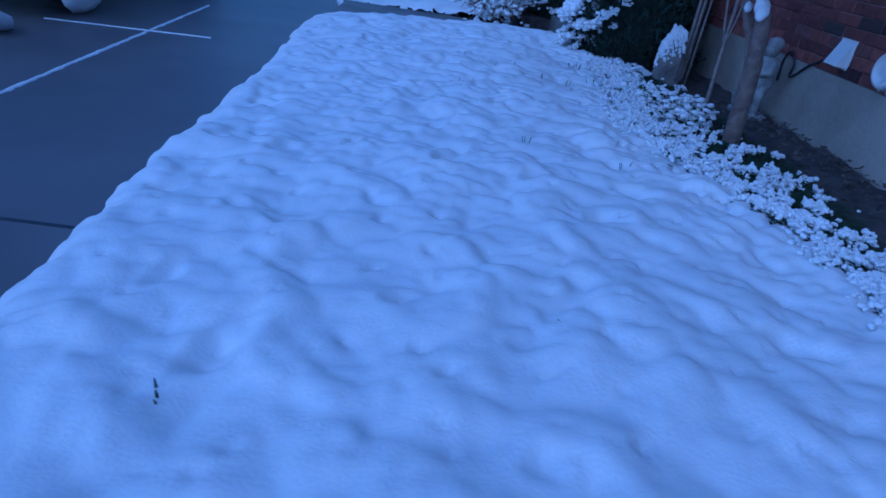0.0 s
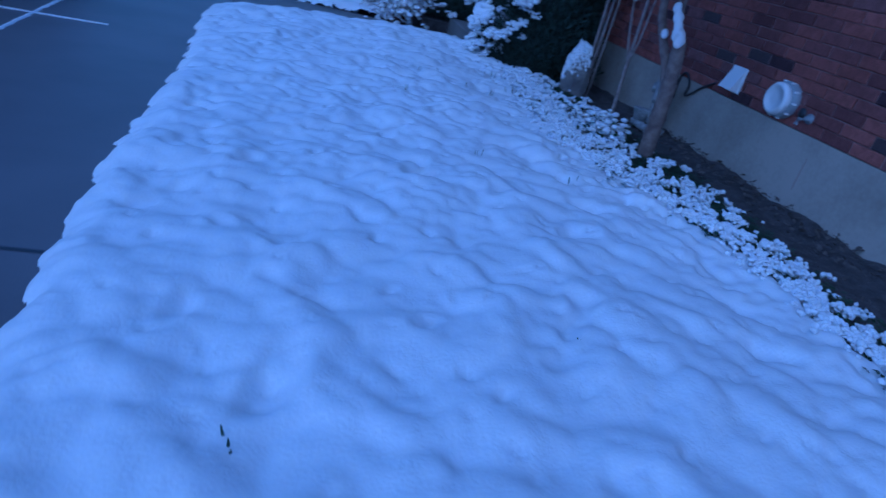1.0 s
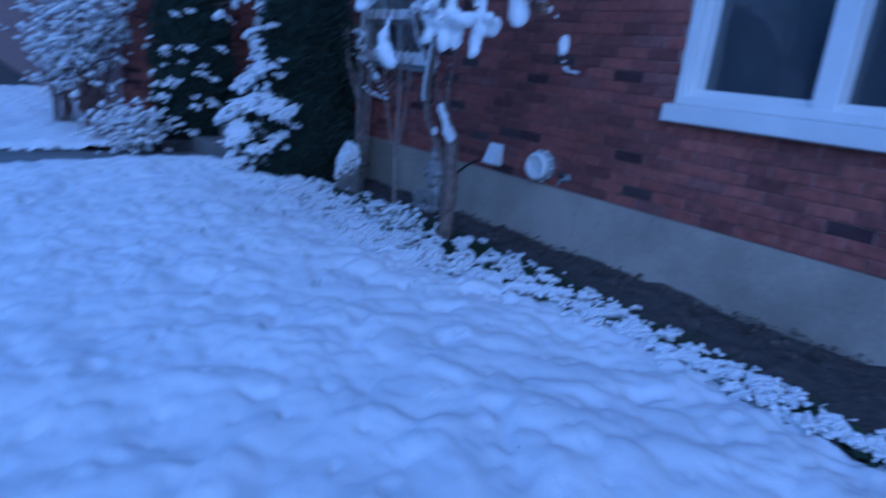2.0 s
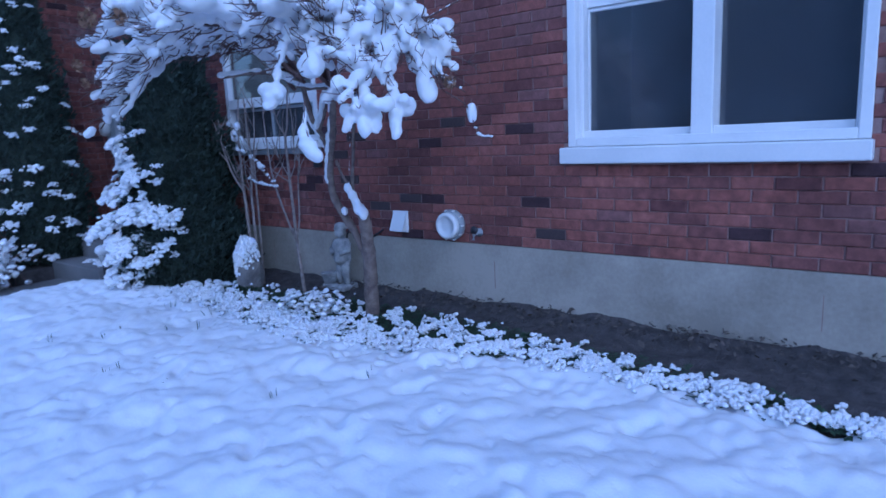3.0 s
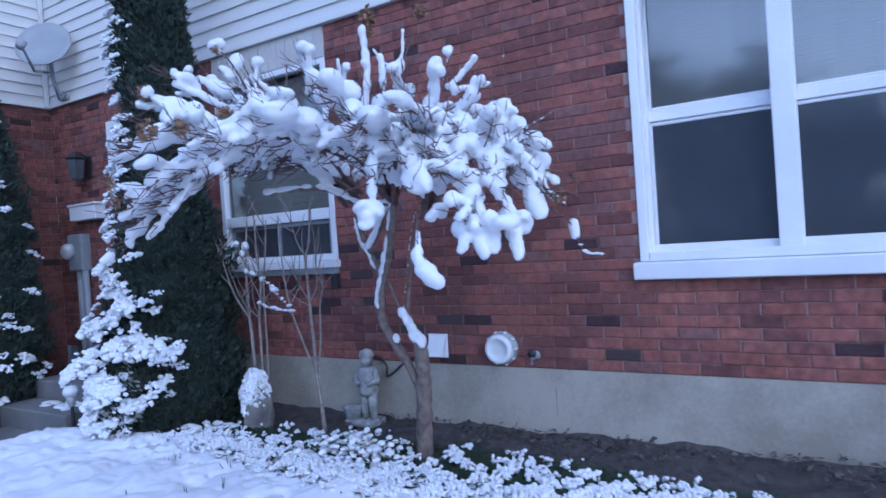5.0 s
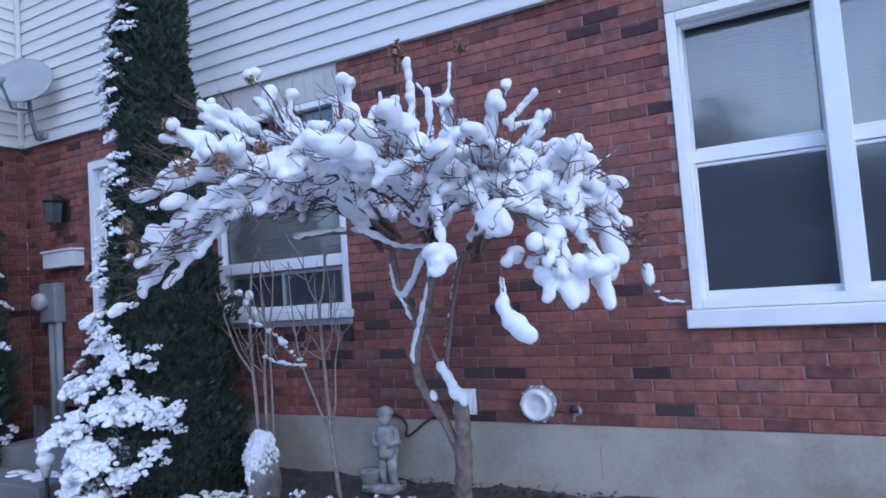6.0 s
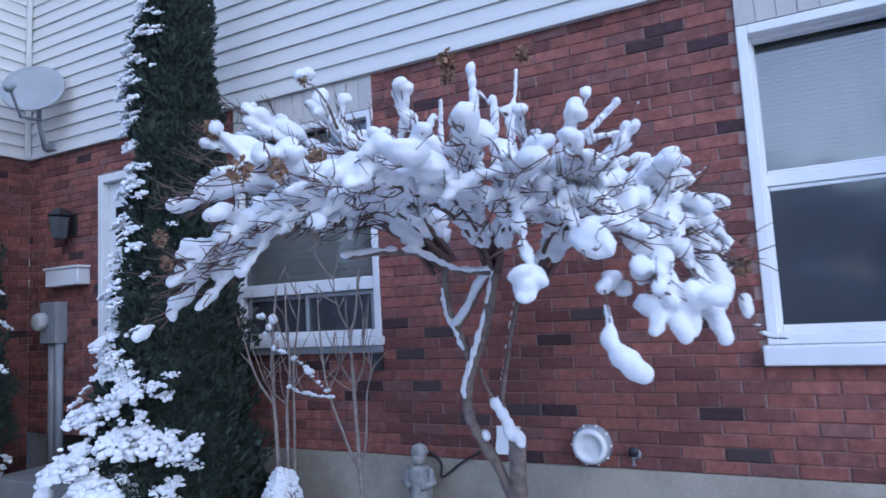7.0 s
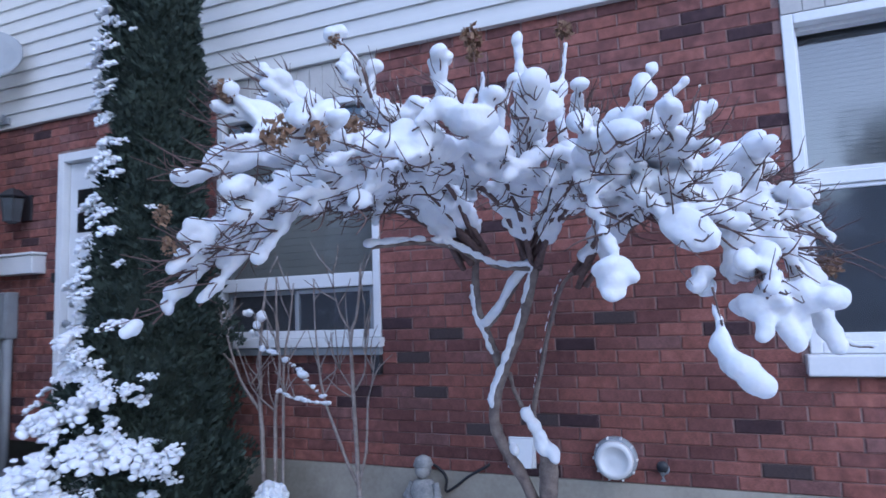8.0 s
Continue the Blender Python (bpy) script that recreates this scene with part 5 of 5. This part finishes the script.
# ---- boulder with snow, garden figure, path light ----
rk = np.random.RandomState(44)
rock = thing("boulder", (1.95, 5.27, 0.0), "pointed grey boulder with a dusting of snow", "rock")
bv, bf = turned([(0.1, -0.02), (0.112, 0.12), (0.108, 0.26), (0.098, 0.36), (0.06, 0.44), (0.018, 0.475)], 9, (1.95, 5.27, 0.0))
bv = [(x + rk.normal() * 0.011 - 0.02 * z, y + rk.normal() * 0.011, z + rk.normal() * 0.012) for x, y, z in bv]
make("stone", bv, bf, ROCK, rock)
H = Heap()
for a, b, c, d in [f for f in bf if len(f) == 4]:
    for j in range(26):
        u, w = rk.rand(), rk.rand()
        p = (np.array(bv[a]) * (1 - u) + np.array(bv[b]) * u) * (1 - w) + (np.array(bv[d]) * (1 - u) + np.array(bv[c]) * u) * w
        if p[2] > 0.29 + 1.2 * (p[0] - 1.92) + 0.05 * math.sin(40 * p[1]) + 0.03 * rk.normal():
            k = rk.uniform(0.01, 0.026)
            H.add(*lump(p * np.array((1, 1, 0.985)), (k * 0.6, k, k * 0.9), rk, 0.45, True))
make("snow_cap", H.v, H.f, SNOW, rock, "patchy snow crust on its face", True, "stuff")

H = Heap()
sx, sy = 2.34, 4.5
H.add(*box(sx - 0.1, sx + 0.08, sy - 0.09, sy + 0.17, 0.02, 0.07, 0.012))
for y in (-0.035, 0.035):
    H.add(*tube([(sx, sy + y, 0.06), (sx - 0.01, sy + y, 0.16), (sx, sy + y * 0.9, 0.27)], [0.03, 0.032, 0.042], 10))
H.add(*turned([(0.06, 0.24), (0.075, 0.28), (0.07, 0.34), (0.078, 0.4), (0.06, 0.445), (0.03, 0.46)], 16, (sx, sy, 0)))
for s in (-1, 1):
    H.add(*tube([(sx, sy + s * 0.065, 0.43), (sx - 0.02, sy + s * 0.1, 0.36), (sx - 0.07, sy + s * 0.04, 0.335)], [0.028, 0.027, 0.022], 10))
H.add(*lump((sx - 0.005, sy, 0.515), (0.052, 0.05, 0.06), rk, 0.05))
H.add(*turned([(0.056, 0.53), (0.06, 0.535), (0.045, 0.575), (0.015, 0.59)], 14, (sx, sy, 0)))
H.add(*turned([(0.05, 0.06), (0.06, 0.1), (0.075, 0.155), (0.08, 0.16), (0.06, 0.162)], 16, (sx - 0.04, sy + 0.13, 0)))
tagged(make("garden_statue", H.v, H.f, STONE, smooth=True), "weathered grey cast-stone garden figure with a basket", "statue")

pl = thing("path_light", (1.45, 6.92, -0.04), "small solar path light capped with snow", "lamp")
make("stake", *tube([(1.45, 6.92, -0.06), (1.45, 6.92, 0.24)], 0.014, 8), BLACK, pl)
make("lens", *turned([(0.024, 0.2), (0.042, 0.27), (0.042, 0.29)], 12, (1.45, 6.92, 0)), LAMPGLASS, pl, "", True)
make("snow_cap", *lump((1.45, 6.92, 0.325), (0.062, 0.062, 0.05), rk, 0.12), SNOW, pl, "ball of snow", True)

H = Heap()
for i in range(24):
    H.add(*lump((1.62 + rk.normal() * 0.06, 7.35 + rk.normal() * 0.16, 0.13), (0.05, 0.07, 0.012), rk, 0.3, True))
tagged(make("step_snow", H.v, H.f, SNOW, smooth=True), "thin leftover patch of snow on the porch step", "snow", kind="stuff")

# ---- groundcover with snow, litter and tufts ----
rg = np.random.RandomState(55)
L, S = Heap(), Heap()


def leaf(p, d, n, size, h):
    s = np.cross(d, n)
    a = size
    h.add([p, p + d * a * 0.5 + s * a * 0.3, p + d * a + n * -a * 0.15, p + d * a * 0.5 - s * a * 0.3], [(0, 1, 2, 3)])


def bed_outer(y):
    """Where the last snowy leaves end and the bare soil begins."""
    return np.interp(y, [0.2, 0.85, 1.05, 1.75, 2.55, 3.5, 4.3, 5.0, 5.7], [1.68, 1.6, 1.74, 1.9, 1.99, 2.12, 2.08, 1.95, 1.8])


n_try = 24000
gy = rg.uniform(0.3, 5.7, n_try)
gin, gout = np.interp(gy, [0.3, 2.3, 2.9, 3.6, 4.6, 5.7], [1.55, 1.58, 1.4, 1.14, 1.3, 1.5]), bed_outer(gy)
gu = rg.rand(n_try)
gx = gin + (gout - gin) * gu + rg.normal(size=n_try) * 0.05
gz = lawn_height(gx, gy)
clump = value_noise(gx, gy, 0.09, 77) * 0.6 + value_noise(gx, gy, 0.035, 78) * 0.5
for x, y, u, z, c in zip(gx, gy, gu, gz, clump):
    if (x - 1.87) ** 2 + (y - 3.71) ** 2 < 0.006:
        continue
    slope = max(0.0, x - float(bed_edge(y)))
    z = z - 0.012 - 0.09 * min(slope, 0.45) + rg.uniform(-0.008, 0.022)
    p = np.array((x, y, z))
    if rg.rand() < (0.5 if y > 2.4 else 0.2):
        for k in range(2):
            w = rg.rand() * 6.283
            leaf(p + np.array((0, 0, -0.012)), np.array((math.cos(w), math.sin(w), rg.uniform(-0.1, 0.5))), np.array((-0.3 * math.cos(w), -0.3 * math.sin(w), 0.95)), rg.uniform(0.016, 0.034), L)
    if c > 0.5 + 0.31 * u:
        w = rg.rand() * 6.283
        for k in range(rg.randint(1, 4)):
            b = rg.uniform(0.0045, 0.0115)
            q = p + np.array((math.cos(w), math.sin(w), 0.0)) * k * b * 1.3 + np.array((rg.normal() * 0.004, rg.normal() * 0.004, 0.006 + b * 0.4 - 0.003 * k))
            S.add(*lump(q, (b * rg.uniform(0.9, 1.4), b * rg.uniform(0.9, 1.4), b * rg.uniform(0.8, 1.2)), rg, 0.3, b < 0.0095))
# taller tuft in front of the trunk
for i in range(260):
    x, y = 1.62 + rg.normal() * 0.1, 4.05 + rg.normal() * 0.16
    z = float(lawn_height(np.array(x), np.array(y)))
    p = np.array((x, y, z + rg.uniform(0.0, 0.09)))
    w = rg.rand() * 6.283
    leaf(p, np.array((math.cos(w), math.sin(w), rg.uniform(0.0, 0.8))), np.array((-0.3 * math.cos(w), -0.3 * math.sin(w), 0.95)), rg.uniform(0.025, 0.045), L)
    if rg.rand() < 0.5:
        b = rg.uniform(0.01, 0.02)
        S.add(*lump(p + np.array((0, 0, 0.012)), (b * 1.4, b * 1.2, b * 0.8), rg, 0.25))
tagged(make("groundcover", L.v, L.f, LEAF), "dark low groundcover leaves poking through snow", "plants", kind="stuff")
tagged(make("groundcover_snow", S.v, S.f, SNOW, smooth=True), "small clumps of snow on groundcover leaves", "snow", kind="stuff")

T = Heap()
for i in range(16):
    x, y = rg.uniform(0.2, 1.4), rg.uniform(2.6, 5.6)
    for k in range(3):
        d = np.array((rg.normal() * 0.012, rg.normal() * 0.012, 0.0))
        z = float(lawn_height(np.array(x), np.array(y)))
        T.add(*tube([np.array((x, y, z - 0.05)) + d, np.array((x, y, z + rg.uniform(0.0, 0.022))) + d * 1.8], [0.003, 0.0015], 4))
for x, y in ((0.46, 1.85), (0.12, 1.36), (0.46, 1.45), (-0.51, 1.08), (0.8, 3.97), (0.38, 3.8), (1.09, 2.74)):
    z = float(lawn_height(np.array(x), np.array(y)))
    for k in range(4):
        d = rg.normal(size=3) * np.array((0.012, 0.012, 0))
        T.add(*tube([np.array((x, y, z - 0.03)) + d, np.array((x, y, z - 0.01)) + d * 1.4], [0.004, 0.002], 4))
tagged(make("grass_tips", T.v, T.f, LEAF), "dark stalks poking through the snow", "plants", kind="stuff")

# soil bed, uneven, with dead leaves
xs, ys = np.arange(0.9, 2.5, 0.03), np.arange(-1.5, 6.9, 0.03)
X, Y = np.meshgrid(xs, ys, indexing="ij")
Z = 0.005 - 0.06 * np.clip((1.5 - X) / 0.15, 0, 1) + (value_noise(X, Y, 0.12, 71) - 0.5) * 0.04 + (value_noise(X, Y, 0.5, 72) - 0.5) * 0.05 + np.clip((X - 2.25) / 0.25, 0, 1) * (0.025 + 0.05 * value_noise(X, Y, 0.25, 73))
ny = len(ys)
fs = [(i * ny + j, (i + 1) * ny + j, (i + 1) * ny + j + 1, i * ny + j + 1) for i in range(len(xs) - 1) for j in range(ny - 1)]
tagged(make("flower_bed", np.stack([X.ravel(), Y.ravel(), Z.ravel()], 1).tolist(), fs, SOIL, smooth=True), "bare dark damp soil bed along the foundation", "soil", kind="structure")
D = Heap()
for i in range(900):
    x, y = 2.47 - abs(rg.normal()) * 0.16, rg.uniform(0.2, 4.6)
    c = np.array((x, y, 0.03 + rg.rand() * 0.03 + 0.03 * max(0.0, (x - 2.25) / 0.25)))
    w = rg.rand() * 6.28
    leaf(c, np.array((math.cos(w), math.sin(w), rg.uniform(-0.2, 0.8))), np.array((rg.normal() * 0.4, rg.normal() * 0.4, 0.8)), rg.uniform(0.02, 0.05), D)
tagged(make("leaf_litter", D.v, D.f, LITTER), "brown dead leaves and stalks on the bed", "leaves", kind="stuff")

# ---- beyond the drive ----
car = thing("parked_car", (-3.7, 6.9, -0.125), "dark parked car with snow on its wheels and roof", "car")


def car_body():
    prof = [(-2.1, 0.3), (-2.15, 0.55), (-2.0, 0.8), (-1.2, 0.92), (-0.6, 1.36), (0.7, 1.42), (1.5, 1.0), (2.05, 0.92), (2.15, 0.6), (2.1, 0.3)]
    v, f = [], []
    for sx_, k in ((-0.86, 0.0), (-0.8, 1.0), (0.8, 1.0), (0.86, 0.0)):
        for y, z in prof:
            inset = 0.12 if z > 1.1 else 0.0
            v.append((-3.7 + sx_ * (1 - inset if k else 1), 6.9 + y, -0.125 + (z if k else min(z, 0.85))))
    n = len(prof)
    for a in range(3):
        for i in range(n - 1):
            f.append((a * n + i, a * n + i + 1, (a + 1) * n + i + 1, (a + 1) * n + i))
    f.append(tuple(range(n))), f.append(tuple(range(3 * n, 4 * n))[::-1])
    f.append((0, n, 2 * n, 3 * n)), f.append((n - 1, 4 * n - 1, 3 * n - 1, 2 * n - 1))
    return v, f


make("body", *car_body(), CARPAINT, car)
make("snow_cap", *box(-4.35, -3.05, 6.35, 7.55, 1.28, 1.38, 0.04), SNOW, car, "slab of snow on the roof", True)
for x in (-2.93, -4.47):
    for y in (5.55, 8.2):
        wh = make("wheel", *turned([(0.31, -0.1), (0.32, -0.06), (0.32, 0.06), (0.31, 0.1)], 22, (x, y, 0.19), "x"), RUBBER, car, "", True)
        make("rim", *turned([(0.2, -0.105), (0.2, 0.105), (0.05, 0.108)], 14, (x, y, 0.19), "x"), STEEL, wh, "grey rim")
make("wheel_snow", *lump((-2.8, 5.4, 0.02), (0.12, 0.2, 0.12), rk, 0.3), SNOW, car, "packed snow on a wheel", True)
clod = thing("snow_clod", (-2.98, 4.35, -0.125), "clod of dirty snow fallen on the driveway", "snow")
make("clod", *lump((-2.98, 4.35, -0.04), (0.2, 0.22, 0.13), rk, 0.3), SNOW, clod, "", True)


def far_tree(at, height, spread, seed):
    rng = np.random.RandomState(seed)
    ob = thing("tree", at, "dark distant street tree", "tree", "trees across the street")
    at = np.array(at, float)
    make("trunk", *tube([at, at + np.array((0.1, 0, height * 0.3)), at + np.array((0, 0.1, height * 0.7))], [0.22, 0.16, 0.06], 8), BARK, ob)
    B, H = Heap(), Heap()
    for i in range(9):
        w = rng.rand() * 6.28
        tip = at + np.array((math.cos(w) * spread * 0.7, math.sin(w) * spread * 0.7, height * rng.uniform(0.5, 0.9)))
        B.add(*tube(curve([at + np.array((0, 0, height * 0.3)), (at + tip) / 2 + np.array((0, 0, height * 0.25)), tip], 5), [0.1, 0.08, 0.06, 0.05, 0.04, 0.02], 5))
        for k in range(260):
            p = tip + rng.normal(size=3) * np.array((spread * 0.34, spread * 0.34, height * 0.13))
            a, b = rng.normal(size=3) * 0.16, rng.normal(size=3) * 0.16
            H.add([p - a, p + b, p + a, p - b], [(0, 1, 2, 3)])
    make("limbs", B.v, B.f, BARK, ob)
    make("crown", H.v, H.f, FARLEAF, ob, "dark uneven crown", False, "stuff")


for i, (x, y, hgt, s) in enumerate(((-24, 2, 6.0, 2.6), (-26, 6.5, 6.8, 3.0), (-27, 11, 7.5, 3.0), (-25, 16, 6.0, 2.6), (-23, -6, 7, 2.5), (-28, 22, 9, 3.2), (-26, -14, 8, 3.0), (-24, 30, 7, 2.6))):
    far_tree((x, y, -0.15), hgt * 1.2, s, 90 + i)
# unseen hedge, added to block the yellow horizon band mirrored in the panes
H = Heap()
rh = np.random.RandomState(61)
for i in range(7000):
    q = np.array((-21.5 + rh.normal() * 0.5, rh.uniform(-14, 34), 0))
    q[2] = rh.uniform(-0.1, 2.5 + 0.5 * math.sin(q[1] * 0.9) + 0.4 * math.sin(q[1] * 2.3))
    a, b = rh.normal(size=3) * 0.2, rh.normal(size=3) * 0.2
    H.add([q - a, q + b, q + a, q - b], [(0, 1, 2, 3)])
tagged(make("hedge", H.v, H.f, FARLEAF), "unseen snowy hedge added to hide the yellow horizon from window reflections", "hedge", kind="stuff")
first_tree = next(o for o in bpy.data.objects if o.name == "tree")
# extra unseen back row, added to screen the bright horizon out of window reflections
for i in range(14):
    copy_thing(first_tree, Matrix.Translation((-44 - 5 * (i % 3), -34 + 7 * i, -0.15)) @ Matrix.Rotation(i * 1.3, 4, "Z") @ Matrix.Scale(1.2 + 0.08 * (i % 4), 4))
for i, (x, y, w) in enumerate(((-34, -8, 9), (-34, 6, 9), (-34, 20, 9), (-34, 34, 9))):
    ho = thing("house", (x, y, -0.15), "distant brick house with a snowy roof", "house", "houses across the street")
    make("wall", *box(x - 4, x + 4, y - w / 2, y + w / 2, -0.15, 4.6), BRICKS, ho)
    make("roof", [(x - 4.4, y - w / 2 - 0.4, 4.6), (x + 4.4, y - w / 2 - 0.4, 4.6), (x + 4.4, y + w / 2 + 0.4, 4.6), (x - 4.4, y + w / 2 + 0.4, 4.6), (x, y - w / 2 - 0.4, 6.6), (x, y + w / 2 + 0.4, 6.6)], [(0, 1, 4), (1, 2, 5, 4), (2, 3, 5), (3, 0, 4, 5), (0, 3, 2, 1)], ROOFING, ho)
    for yy in (-2.6, 0.6, 3.0):
        for zz in (0.9, 3.0):
            wn = make("window", *box(x + 4.0, x + 4.05, y + yy, y + yy + 1.2, zz, zz + 1.1), VINYL, ho)
            make("pane", *box(x + 4.052, x + 4.06, y + yy + 0.1, y + yy + 1.1, zz + 0.1, zz + 1.0), GLASS, wn)

# ---- single bricks nearest the walk ----
unit = {}
for m, burnt in singles:
    if burnt not in unit:
        b = make("brick", UNIT_V, UNIT_F, BURNT if burnt else BRICK, wall_main)
        unit[burnt] = b.data
    else:
        b = new("brick", unit[burnt])
        b.parent = wall_main
    b.matrix_basis = m
